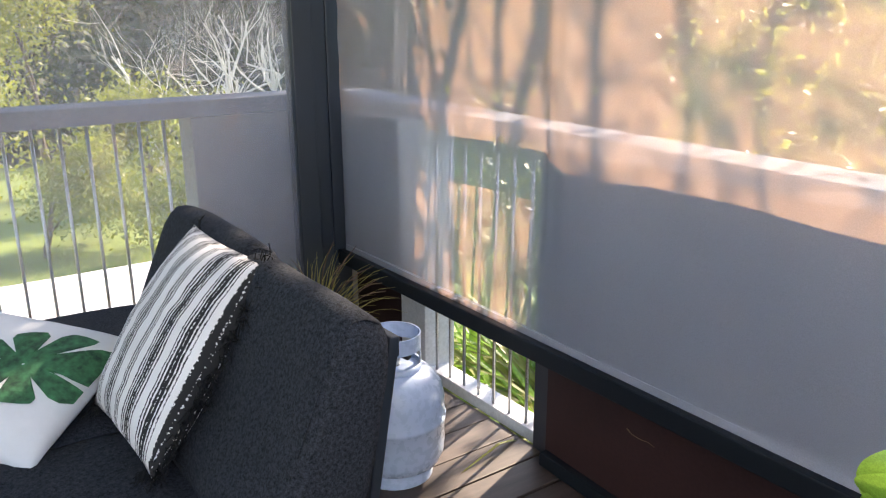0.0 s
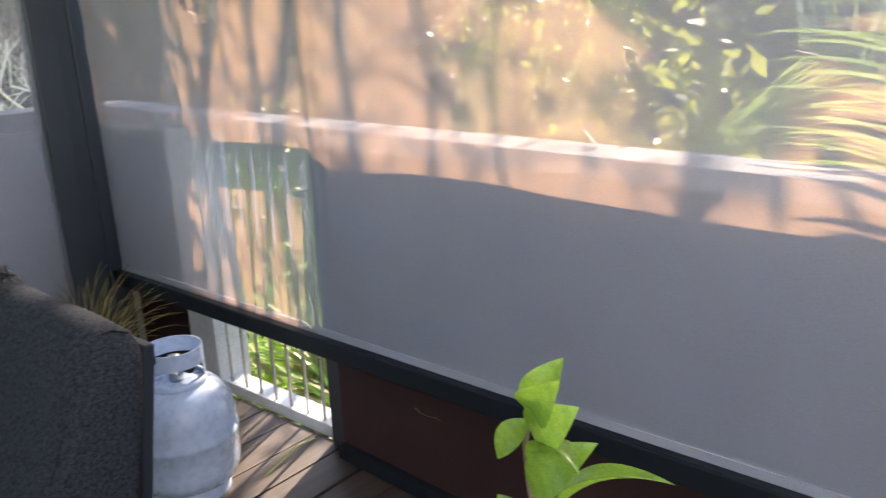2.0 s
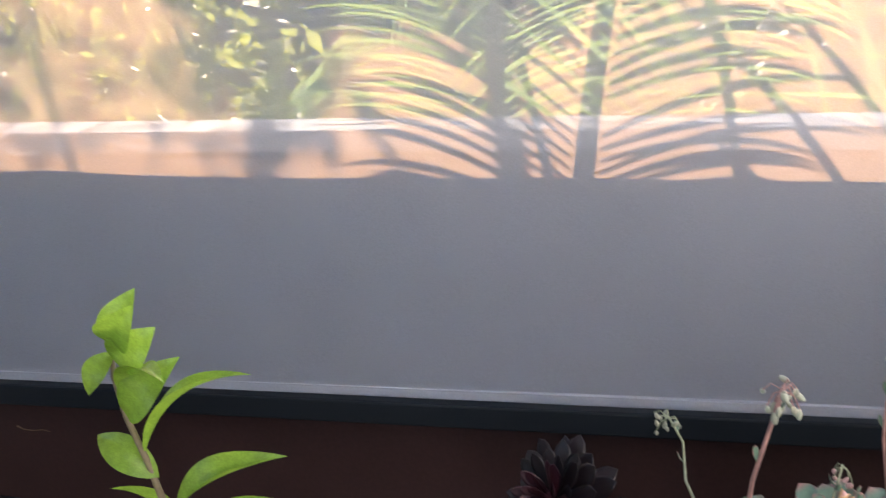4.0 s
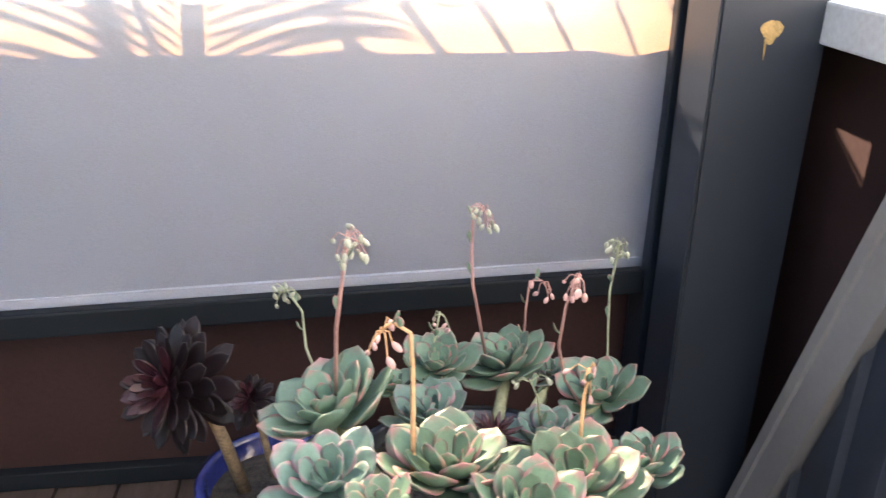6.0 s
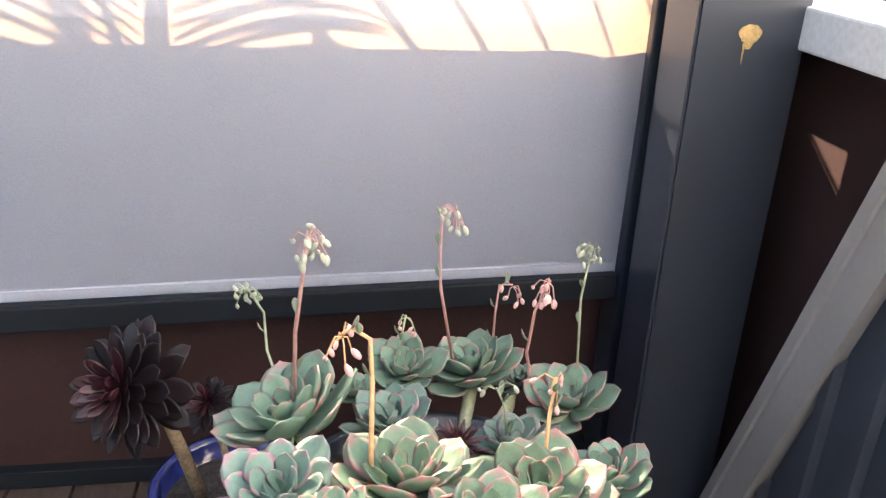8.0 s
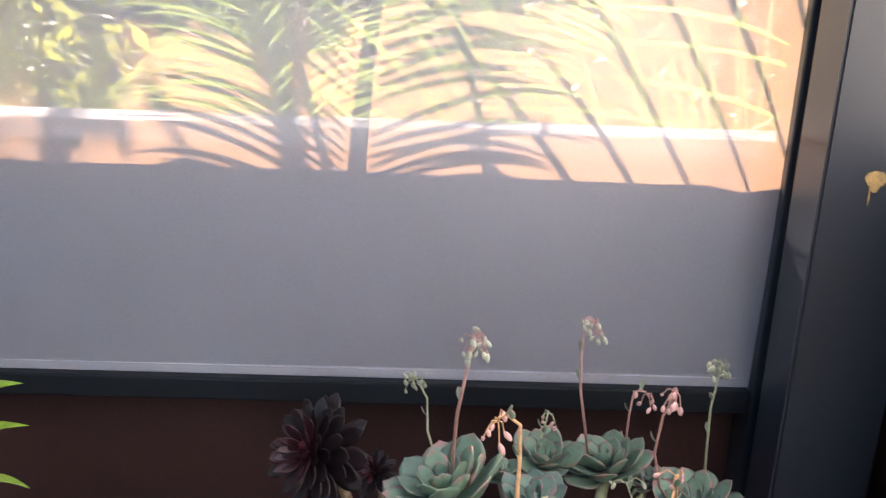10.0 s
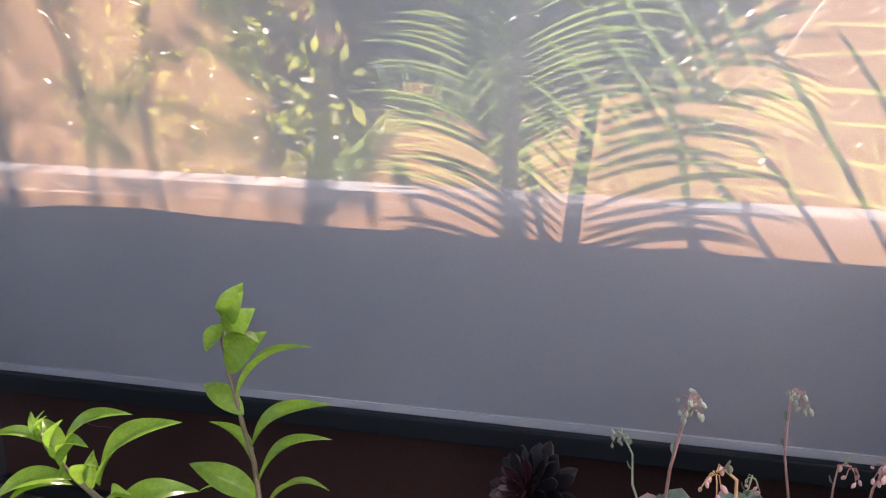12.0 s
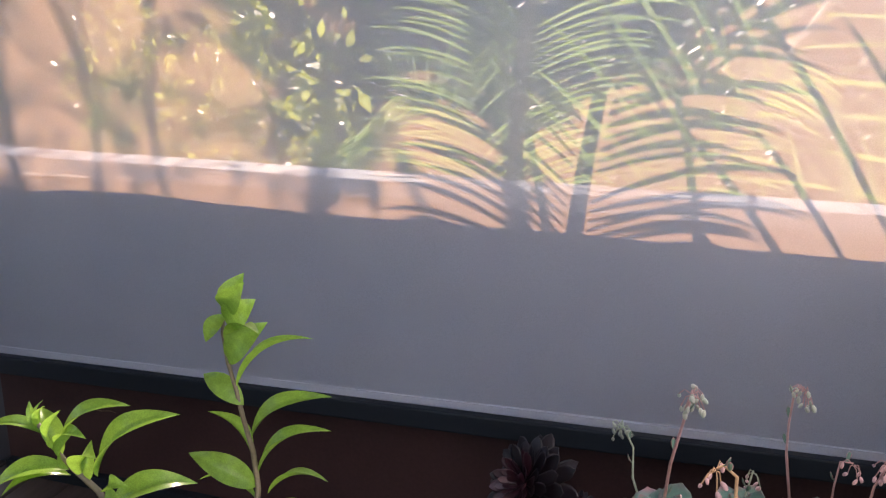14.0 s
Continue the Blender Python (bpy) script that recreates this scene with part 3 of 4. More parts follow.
# ---- palm outside the rail ----
def frond(points, width, count, leaf_len, droop, seed, name="frond", parent=None, first=0.12, label=""):
    """A feather palm leaf: a tapered stalk with two rows of narrow drooping leaflets."""
    rng = np.random.default_rng(seed)
    pts = [Vector(p) for p in points]
    line = []
    for i in range(len(pts) - 1):
        p0, p1, p2, p3 = pts[max(i - 1, 0)], pts[i], pts[i + 1], pts[min(i + 2, len(pts) - 1)]
        for k in range(6):
            u = k / 6
            line.append(0.5 * (2 * p1 + (p2 - p0) * u + (2 * p0 - 5 * p1 + 4 * p2 - p3) * u * u + (3 * p1 - p0 - 3 * p2 + p3) * u ** 3))
    line.append(pts[-1])
    n = len(line)
    stalk = part(name, tube(line, [width * (1 - 0.85 * i / n) for i in range(n)], 8), M_RACHIS, parent, label, smooth=True)
    v, f = [], []
    for k in range(count):
        u = first + (0.99 - first) * k / count
        i = min(int(u * (n - 1)), n - 2)
        p = line[i].lerp(line[i + 1], u * (n - 1) - i)
        along = (line[i + 1] - line[i]).normalized()
        across = along.cross(Vector((0.15, -1, 0.25))).normalized()
        face = across.cross(along).normalized()
        for sgn in (-1, 1):
            if rng.random() < 0.05:
                continue
            ln = leaf_len * (0.55 + 0.75 * math.sin(math.pi * min(1, u * 0.95 + 0.05)) ** 0.7) * rng.uniform(0.7, 1.12)
            d = (across * sgn + along * (0.35 + 0.5 * u + rng.normal() * 0.04) + face * rng.normal() * 0.07).normalized()
            w = 0.0095 * rng.uniform(0.8, 1.2) * (0.5 + leaf_len)
            q, tilt = p + across * sgn * width * 0.6, face * rng.uniform(0.9, 1.5) + along
            base = len(v)
            steps = 7
            for s_ in range(steps + 1):
                u2 = s_ / steps
                ww = w * (0.45 + 1.2 * u2) * (1 - u2 ** 3) + 0.0006
                e = tilt.normalized() * ww
                v += [q + e, q - face * ww * 0.25, q - e]
                d = (d + Vector((0, 0, -droop * (0.25 + u2) / steps * 2.2))).normalized()
                q = q + d * ln / steps
            for s_ in range(steps):
                o = base + 3 * s_
                f += [(o, o + 1, o + 4, o + 3), (o + 1, o + 2, o + 5, o + 4)]
    me = bpy.data.meshes.new("leaflets")
    me.from_pydata([tuple(p) for p in v], [], f)
    me.materials.append(M_PALM)
    for p in me.polygons:
        p.use_smooth = True
    tagged(part("leaflets", me, M_PALM, stalk), kind="stuff")
    return stalk


palm = thing("palm", "feather palm with arching fronds growing against the rail", "palm")
PX, PY = 3.05, 0.72
part("trunk", tube([(PX, PY + 0.3, gz), (PX, PY + 0.28, -1.5), (PX, PY + 0.22, -0.5)], [0.10, 0.085, 0.07], 12), M_BARK, palm, smooth=True)
crown = Vector((PX, PY + 0.22, -0.5))
frond([crown, (2.96, 0.76, 0.4), (2.945, 0.68, 1.05), (2.985, 0.67, 1.7), (3.10, 0.74, 2.5)], 0.048, 88, 0.42, 0.5, 1, parent=palm)
frond([crown, (3.35, 0.75, 0.5), (3.62, 0.8, 1.1), (4.0, 0.9, 1.75), (4.45, 1.05, 2.2)], 0.026, 21, 0.85, 0.3, 2, parent=palm)
frond([crown, (3.25, 0.95, 0.4), (3.42, 1.0, 0.9), (3.62, 1.05, 1.3), (3.85, 1.1, 1.5)], 0.016, 34, 0.34, 0.35, 9, parent=palm)
frond([crown, (2.85, 1.0, 0.3), (2.7, 1.15, 0.8), (2.5, 1.3, 1.2), (2.25, 1.4, 1.3)], 0.02, 34, 0.45, 0.5, 4, parent=palm)
frond([crown, (3.7, 1.0, 0.2), (4.3, 1.2, 0.7), (4.8, 1.4, 1.0), (5.3, 1.5, 0.9)], 0.024, 36, 0.55, 0.4, 6, parent=palm)
frond([crown, (2.7, 0.8, 0.0), (2.4, 0.8, 0.4), (2.0, 0.85, 0.7), (1.7, 0.9, 0.7)], 0.02, 34, 0.42, 0.5, 7, parent=palm)
# fronds added to shade the blind, leafy only above the height of the eye
frond([crown, (2.95, 0.90, 0.8), (2.84, 0.78, 1.6), (2.74, 0.62, 2.1), (2.56, 0.58, 2.7)], 0.018, 66, 0.42, 0.7, 11, parent=palm, first=0.58)
frond([crown, (3.22, 0.95, 0.8), (3.20, 0.80, 1.7), (3.05, 0.62, 2.2), (2.78, 0.58, 2.7)], 0.018, 66, 0.42, 0.7, 12, parent=palm, first=0.58)


def bush(name, label, at, radii, n, size, leaf, seed, clumps=14):
    rng = np.random.default_rng(seed)
    t = thing(name, label, "bush", at=Matrix.Translation(at))
    bm, tips = bmesh.new(), []
    for k in range(4):
        branch(bm, rng, Vector((rng.normal() * 0.05, rng.normal() * 0.05, -0.05)), Vector((rng.normal() * 0.35, rng.normal() * 0.35, 1)).normalized(), radii[2] * 0.7, 0.02, 2, tips, 0.5)
    part("stems", bm, M_BARK, t, smooth=True)
    me = leaf_cloud(clump_points(rng, (0, 0, radii[2]), radii, n, clumps), size, 0.5, rng)
    me.materials.append(leaf)
    part("leaves", me, leaf, t)
    return t


for x, y, h, r, leaf, seed in [(0.35, 3.5, 2.2, 0.5, M_LEAF_YELLOW, 61), (-0.9, 3.9, 2.1, 0.5, M_LEAF_YELLOW, 62), (1.85, 1.85, 1.93, 0.27, M_LEAF_YELLOW, 60), (1.3, 4.6, 1.9, 0.9, M_LEAF, 63), (3.9, 4.4, 2.1, 1.0, M_LEAF, 64), (5.6, 3.6, 2.0, 0.9, M_LEAF, 65), (-1.4, 5.0, 1.9, 0.9, M_LEAF, 66), (2.6, 6.4, 2.2, 1.2, M_LEAF_DARK, 67), (-3.0, 3.6, 1.5, 0.9, M_LEAF, 68)]:
    bush("garden_bush", "leafy green garden bush beyond the rail" if leaf is not M_LEAF_YELLOW else "yellow-green leafy bush beyond the rail", (x, y, land(x, y)), (r, r, h), 3600, (0.06, 0.15), leaf, seed)


def strap_plant(at, seed, n=34, length=0.75):
    """A clump of arching strap leaves."""
    rng = np.random.default_rng(seed)
    v, f = [], []
    for k in range(n):
        a = rng.uniform(0, 2 * math.pi)
        out, up = Vector((math.cos(a), math.sin(a), 0)), rng.uniform(0.7, 1.8)
        d = (out + Vector((0, 0, up))).normalized()
        side_ = out.cross(Vector((0, 0, 1)))
        q, ln, w = out * rng.uniform(0, 0.07), length * rng.uniform(0.6, 1.1), rng.uniform(0.012, 0.026)
        base = len(v)
        for s_ in range(7):
            u = s_ / 6
            e = side_ * w * (1 - u ** 2.5) + side_ * 0.001
            v += [q + e, q - Vector((0, 0, 0.15 * w)), q - e]
            d = (d + Vector((0, 0, -0.32 * (0.3 + u)))).normalized()
            q = q + d * ln / 6
        for s_ in range(6):
            o = base + 3 * s_
            f += [(o, o + 1, o + 4, o + 3), (o + 1, o + 2, o + 5, o + 4)]
    me = bpy.data.meshes.new("strap_leaves")
    me.from_pydata([tuple(p) for p in v], [], f)
    me.materials.append(M_SHRUB if seed % 2 else M_LEAF_YELLOW)
    ob = new("strap_leaf_plant", me)
    ob.matrix_basis = Matrix.Translation(at)
    return tagged(ob, "clump of bright green strap leaves below the deck", "garden plant", group="strap-leaved plants")


bank = bmesh.new()
bg = [[bank.verts.new((-1.6 + 0.4 * i, 0.36 + 0.35 * j, -0.62 - 0.12 * j * j * 0.4 + 0.1 * noise.noise((i * 0.7, j * 0.7, 2)))) for i in range(10)] for j in range(7)]
low = [[bank.verts.new((v.co.x, v.co.y, gz - 0.1)) for v in row] for row in (bg[0], bg[-1])]
for a, b in zip(bg, bg[1:]):
    for i in range(9):
        bank.faces.new((a[i], a[i + 1], b[i + 1], b[i]))
for top, base in ((bg[0], low[0]), (bg[-1], low[1])):
    for i in range(9):
        bank.faces.new((top[i], top[i + 1], base[i + 1], base[i]))
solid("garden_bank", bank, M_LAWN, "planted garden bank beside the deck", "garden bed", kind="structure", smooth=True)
for k in range(26):
    i, j = random.uniform(-1.4, 1.6), random.uniform(0.5, 1.9)
    strap_plant((i, j, -0.66 - 0.39 * (j - 0.36) ** 2), 200 + k, length=random.uniform(0.5, 0.8))

for k in range(9):
    strap_plant((random.uniform(-0.25, 0.95), random.uniform(0.75, 1.3), -0.75), 240 + 2 * k + k % 2, n=40, length=random.uniform(1.25, 1.6))

# ---- lounge ----
def padded(section, x0, x1, puff=0.02, cols=24, seed=1):
    """A soft cushion: a rounded cross-section in (y, z) run along x, its ends drawn in."""
    bm = bmesh.new()
    pts = []
    m = len(section)
    for i in range(m):
        p0, p1, p2, p3 = (Vector((*section[(i + k - 1) % m], 0)) for k in range(4))
        for k in range(8):
            u = k / 8
            pts.append(0.5 * (2 * p1 + (p2 - p0) * u + (2 * p0 - 5 * p1 + 4 * p2 - p3) * u * u + (3 * p1 - p0 - 3 * p2 + p3) * u ** 3))
    c = sum(pts, Vector()) / len(pts)
    rows = []
    for i in range(cols + 1):
        u = i / cols
        e = min(u, 1 - u) * (x1 - x0)
        shrink = 1 - 0.16 * max(0, 1 - e / 0.045) ** 2
        bulge = 1 + puff * math.sin(math.pi * u)
        x = x0 + u * (x1 - x0)
        rows.append([bm.verts.new((x, *((c + (p - c) * shrink * bulge).xy + Vector((1, 1)) * 0.006 * noise.noise((x * 5 + seed, p.x * 9, p.y * 9))))) for p in pts])
    for a, b in zip(rows, rows[1:]):
        for k in range(len(pts)):
            bm.faces.new((a[k], a[(k + 1) % len(pts)], b[(k + 1) % len(pts)], b[k]))
    for row, flip in ((rows[0], True), (rows[-1], False)):
        ring = row
        for sc in (0.7, 0.4):
            inner = [bm.verts.new((v.co.x + (0.006 if not flip else -0.006), c.x + (v.co.y - c.x) * sc, c.y + (v.co.z - c.y) * sc)) for v in row]
            for k in range(len(pts)):
                bm.faces.new((ring[k], ring[(k + 1) % len(pts)], inner[(k + 1) % len(pts)], inner[k]))
            ring = inner
        bm.faces.new(ring)
    return bm


BACK = [(-1.19, 0.47), (-1.09, 0.66), (-1.00, 0.86), (-0.955, 0.912), (-0.90, 0.895), (-0.875, 0.84), (-0.91, 0.65), (-0.96, 0.47), (-1.07, 0.445)]
SEAT = [(-1.86, 0.31), (-1.88, 0.38), (-1.86, 0.45), (-1.5, 0.465), (-1.1, 0.462), (-0.95, 0.45), (-0.94, 0.38), (-0.95, 0.31), (-1.4, 0.30)]
lounge = thing("lounge", "dark charcoal upholstered outdoor lounge with loose back cushions", "outdoor sofa", at=pose(-0.014, 0.004, 0.034))
part("seat_cushion", padded(SEAT, 1.10, 1.80, 0.01, seed=2), M_SOFA, lounge, smooth=True)
part("seat_cushion", padded(SEAT, 0.16, 1.095, 0.01, seed=3), M_SOFA, lounge, smooth=True)
b1 = part("back_cushion", padded(BACK, 1.27, 1.825, 0.03, seed=4), M_SOFA, lounge, smooth=True)
b2 = part("back_cushion", padded([(y + 0.03, z + 0.0) for y, z in BACK], 0.66, 1.262, 0.04, seed=5), M_SOFA, lounge, smooth=True)
for b_, xs in ((b1, (1.29, 1.805)), (b2, (0.68, 1.24))):
    for x in xs:
        part("piping", tube([(x, yy + (0.03 if b_ is b2 else 0), zz) for yy, zz in ((-1.085, 0.66), (-0.998, 0.858), (-0.975, 0.89), (-0.955, 0.905), (-0.93, 0.905), (-0.90, 0.89))], 0.0025, 6), M_SOFA, b_, "stitched seam", smooth=True)
part("seat_frame", boxes((0.14, 1.79, -1.86, -0.92, 0.22, 0.30), bevel=0.008), M_CHAR, lounge, "charcoal aluminium frame")
fr = bmesh.new()
box(fr, -0.022, 0.022, -0.012, 0.012, 0.0, 0.60, 0.004)
post_me = mesh_of(fr, "back_post", M_CHAR)
for x in (0.74, 1.25, 1.77):
    part("back_post", post_me, M_CHAR, lounge, at=pose(x, -0.955, 0.255, -9.5, 0, 0))
part("back_rail", boxes((0.70, 1.79, -0.87, -0.845, 0.80, 0.845), bevel=0.005), M_CHAR, lounge)
leg_me = mesh_of(boxes((-0.022, 0.022, -0.022, 0.022, -0.034, 0.22), bevel=0.004), "leg", M_CHAR)
for x in (0.18, 1.765):
    for y in (-1.82, -0.95):
        part("leg", leg_me, M_CHAR, lounge, at=Matrix.Translation((x, y, 0)))


def pillow_height(u, v, h):
    k = (max(0.0, 1 - abs(u) ** 2.6) * max(0.0, 1 - abs(v) ** 2.6)) ** 0.55
    return h * k * (1 + 0.12 * noise.noise((u * 2.3, v * 2.1, h * 30)) + 0.05 * noise.noise((u * 7, v * 7, 1)))


def pillow_mesh(w, l, h, n=28):
    bm = bmesh.new()
    sheets = []
    for sgn in (1, -1):
        g = []
        for j in range(n + 1):
            row = []
            for i in range(n + 1):
                u, v = 2 * i / n - 1, 2 * j / n - 1
                pinch = 1 - 0.05 * (1 - abs(u) ** 2) * abs(v) ** 3
                pinch2 = 1 - 0.05 * (1 - abs(v) ** 2) * abs(u) ** 3
                row.append(bm.verts.new((u * w / 2 * pinch2, v * l / 2 * pinch, sgn * pillow_height(u, v, h))))
            g.append(row)
        for a, b in zip(g, g[1:]):
            for i in range(n):
                bm.faces.new((a[i], a[i + 1], b[i + 1], b[i]))
        sheets.append(g)
    bmesh.ops.remove_doubles(bm, verts=bm.verts, dist=0.0006)
    return bm


def frame_of(centre, u, n):
    u = Vector(u).normalized()
    n = Vector(n)
    n = (n - u * n.dot(u)).normalized()
    v = n.cross(u)
    return Matrix(((u.x, v.x, n.x, centre[0]), (u.y, v.y, n.y, centre[1]), (u.z, v.z, n.z, centre[2]), (0, 0, 0, 1)))


striped = thing("striped_pillow", "black and white striped woven pillow with black yarn fringe", "pillow", at=frame_of((1.165, -1.105, 0.728), (1, 0.03, 0.02), (0.1, -0.80, 0.58)))
part("cover", pillow_mesh(0.49, 0.54, 0.08), M_STRIPES, striped, smooth=True)
fb = bmesh.new()
for k in range(230):
    v = random.uniform(-1, 1)
    if k % 5 == 4:
        x0, y0, dx, dy = random.choice((0.2, -0.2)) + random.gauss(0, 0.012), random.choice((0.265, -0.265)), 0, 0.01
    else:
        x0, y0, dx, dy = 0.24, v * 0.265, 0.013, 0
    p = Vector((x0, y0, random.gauss(0, 0.006)))
    q = [p]
    for s_ in range(3):
        q.append(q[-1] + Vector((dx + random.gauss(0, 0.006), dy * (1 if y0 > 0 else -1) + random.gauss(-0.004, 0.006), random.gauss(0.004, 0.005))))
    tube(q, 0.0016, 4, fb)
tagged(part("fringe", fb, M_BLACKYARN, striped, "loose black yarn fringe"), kind="stuff")

white = thing("leaf_print_pillow", "white cotton pillow printed with a large green leaf", "pillow", at=frame_of((0.835, -1.46, 0.585), (0.67, -0.71, -0.24), (0.26, -0.08, 0.97)))
part("cover", pillow_mesh(0.50, 0.50, 0.075), M_COTTON, white, smooth=True)


def printed_leaf(cx, cy, size, turn):
    """A split heart leaf lying on the pillow's face."""
    bm = bmesh.new()
    rings = 7
    steps = 90
    g = []
    for j in range(rings + 1):
        row = []
        for i in range(steps + 1):
            a = 2 * math.pi * i / steps
            heart = 0.62 + 0.3 * abs(math.cos(a / 2)) ** 1.4 - 0.35 * math.exp(-((a - math.pi) / 0.25) ** 2)
            notch = 1 - 0.62 * max(0, math.cos(10 * a)) ** 6 * (abs(math.sin(a)) > 0.3)
            r = size * heart * (0.02 + 0.98 * j / rings) * (notch if j > 2 else 1)
            p, q = 1.3 * r * math.cos(a), 0.82 * r * math.sin(a)
            x, y = cx + p * math.cos(turn) - q * math.sin(turn), cy + p * math.sin(turn) + q * math.cos(turn)
            x, y = max(-0.235, min(0.235, x)), max(-0.235, min(0.235, y))
            row.append(bm.verts.new((x, y, pillow_height(x / 0.25, y / 0.25, 0.075) + 0.003)))
        g.append(row)
    for a, b in zip(g, g[1:]):
        for i in range(steps):
            bm.faces.new((a[i], a[i + 1], b[i + 1], b[i]))
    return bm


part("leaf_print", printed_leaf(0.0, 0.07, 0.20, 2.0), M_PRINT, white, "dark green split leaf print")
part("leaf_print", printed_leaf(-0.03, -0.17, 0.10, 0.6), M_PRINT, white, "dark green split leaf print")

# ---- gas bottle ----
gas = thing("gas_bottle", "scuffed pale grey steel gas bottle standing on the deck", "gas bottle", at=pose(0.985, -0.37, 0, 0, 0, 20))
body = part("body", lathe([(0.0, 0.035), (0.11, 0.038), (0.150, 0.06), (0.163, 0.09), (0.167, 0.13), (0.167, 0.205), (0.171, 0.21), (0.171, 0.222), (0.167, 0.227), (0.167, 0.275), (0.158, 0.325), (0.128, 0.366), (0.085, 0.388), (0.0, 0.395)], 48), M_GAS, gas, smooth=True)
part("foot_ring", lathe([(0.125, 0.0), (0.125, 0.06), (0.119, 0.06), (0.119, 0.0)], 40), M_GAS, gas, smooth=True)


def collar_mesh(gaps, r, z0, z1, zlow):
    """A curved guard band with hand holes: full rings above and below, with uprights between."""
    bm = bmesh.new()
    for za, zb, arcs in ((z0, z1, [(0, 360)]), (zlow, z0, gaps)):
        for a0, a1 in arcs:
            n = max(3, int((a1 - a0) / 8))
            rows = []
            for k in range(n + 1):
                a = radians(a0 + (a1 - a0) * k / n)
                rows.append([bm.verts.new((rr * math.cos(a), rr * math.sin(a), z)) for rr, z in ((r, za), (r + 0.004, za), (r + 0.004, zb), (r, zb))])
            for p, q in zip(rows, rows[1:]):
                for k in range(4):
                    bm.faces.new((p[k], p[(k + 1) % 4], q[(k + 1) % 4], q[k]))
    return bm


part("collar", collar_mesh([(22, 54), (202, 234)], 0.086, 0.455, 0.508, 0.385), M_GAS, gas, "worn pale guard collar", smooth=False)
part("collar_base", lathe([(0.085, 0.375), (0.092, 0.379), (0.092, 0.405), (0.085, 0.405)], 40), M_GAS, gas, smooth=True)
part("valve", lathe([(0.0, 0.39), (0.022, 0.39), (0.022, 0.425), (0.014, 0.43), (0.014, 0.455), (0.02, 0.458), (0.02, 0.475), (0.0, 0.476)], 16), M_STEEL, gas, smooth=True)
part("knob", tube([(0.02, 0, 0.44), (0.062, 0, 0.44)], [0.013, 0.017], 12), M_RUBBER, gas, "black plastic valve knob", smooth=True)

# ---- grass in the corner ----
pot = thing("grass_pot", "dark round pot behind the lounge", "plant pot", at=pose(0.36, -0.36, 0))
part("pot", lathe([(0.0, 0.0), (0.11, 0.0), (0.15, 0.30), (0.16, 0.32), (0.145, 0.32), (0.13, 0.27), (0.0, 0.27)], 32), M_TERRA, pot, smooth=True)
tuss = thing("tussock_grass", "tuft of yellow-green grass with dry seed heads in the corner", "potted grass", at=pose(0.37, -0.36, 0.25))
gb, db = bmesh.new(), bmesh.new()
for k in range(170):
    a, ln = random.uniform(0, 2 * math.pi), random.uniform(0.2, 0.42)
    d = Vector((math.cos(a) * random.uniform(0.2, 1.1), math.sin(a) * random.uniform(0.2, 1.1), 1)).normalized()
    q = [Vector((math.cos(a), math.sin(a), 0)) * random.uniform(0, 0.06)]
    dry = k % 9 == 0
    if dry:
        ln *= 1.35
    for s_ in range(6):
        d = (d + Vector((0, 0, -0.34 * s_ / 5)) + Vector((random.gauss(0, 0.05), random.gauss(0, 0.05), 0))).normalized()
        q.append(q[-1] + d * ln / 6)
    tube(q, [0.0016, 0.0018, 0.0016, 0.0014, 0.0012, 0.0009, 0.0004] if not dry else [0.001, 0.001, 0.001, 0.001, 0.002, 0.003, 0.001], 4, db if dry else gb, cap=False)
tagged(part("blades", gb, M_GRASS, tuss), kind="stuff")
tagged(part("seed_heads", db, M_GRASSDRY, tuss, "dry brown seed heads"), kind="stuff")

# ---- leaf forms for the plants ----
def leaf_form(width, curl, fold, tip=1.0, cols=6, rows=10, thick=0.0, widest=0.55):
    """One leaf of length 1 along x, its face up: widest where told, pointed or blunt, curled and folded."""
    bm = bmesh.new()

    def point(u, k, sgn):
        if tip > 1.2:
            w = math.sin(math.pi * max(0.0, min(1.0, u)) ** 0.8) ** 0.9 + 0.012
        elif u < widest:
            w = math.sin(0.5 * math.pi * (0.12 + 0.88 * u / widest))
        else:
            q = (u - widest) / (1 - widest)
            w = (1 - q ** 2) ** 0.5 * (1 - tip * q * 0.55)
        y = (2 * k / cols - 1) * width / 2 * w
        t = thick * (1 - (2 * k / cols - 1) ** 2) ** 0.5 * (0.35 + 0.65 * math.sin(math.pi * min(0.97, u + 0.05)))
        return Vector((u, y, curl * (u - 0.5) ** 2 - curl * 0.25 + fold * abs(y) + sgn * t))
    sheets = []
    for sgn in ((1, -1) if thick else (1,)):
        g = [[bm.verts.new(point(j / rows, k, sgn)) for k in range(cols + 1)] for j in range(rows + 1)]
        for a, b in zip(g, g[1:]):
            for k in range(cols):
                bm.faces.new((a[k], a[k + 1], b[k + 1], b[k]))
        sheets.append(g)
    bmesh.ops.remove_doubles(bm, verts=bm.verts, dist=0.0005)
    return bm


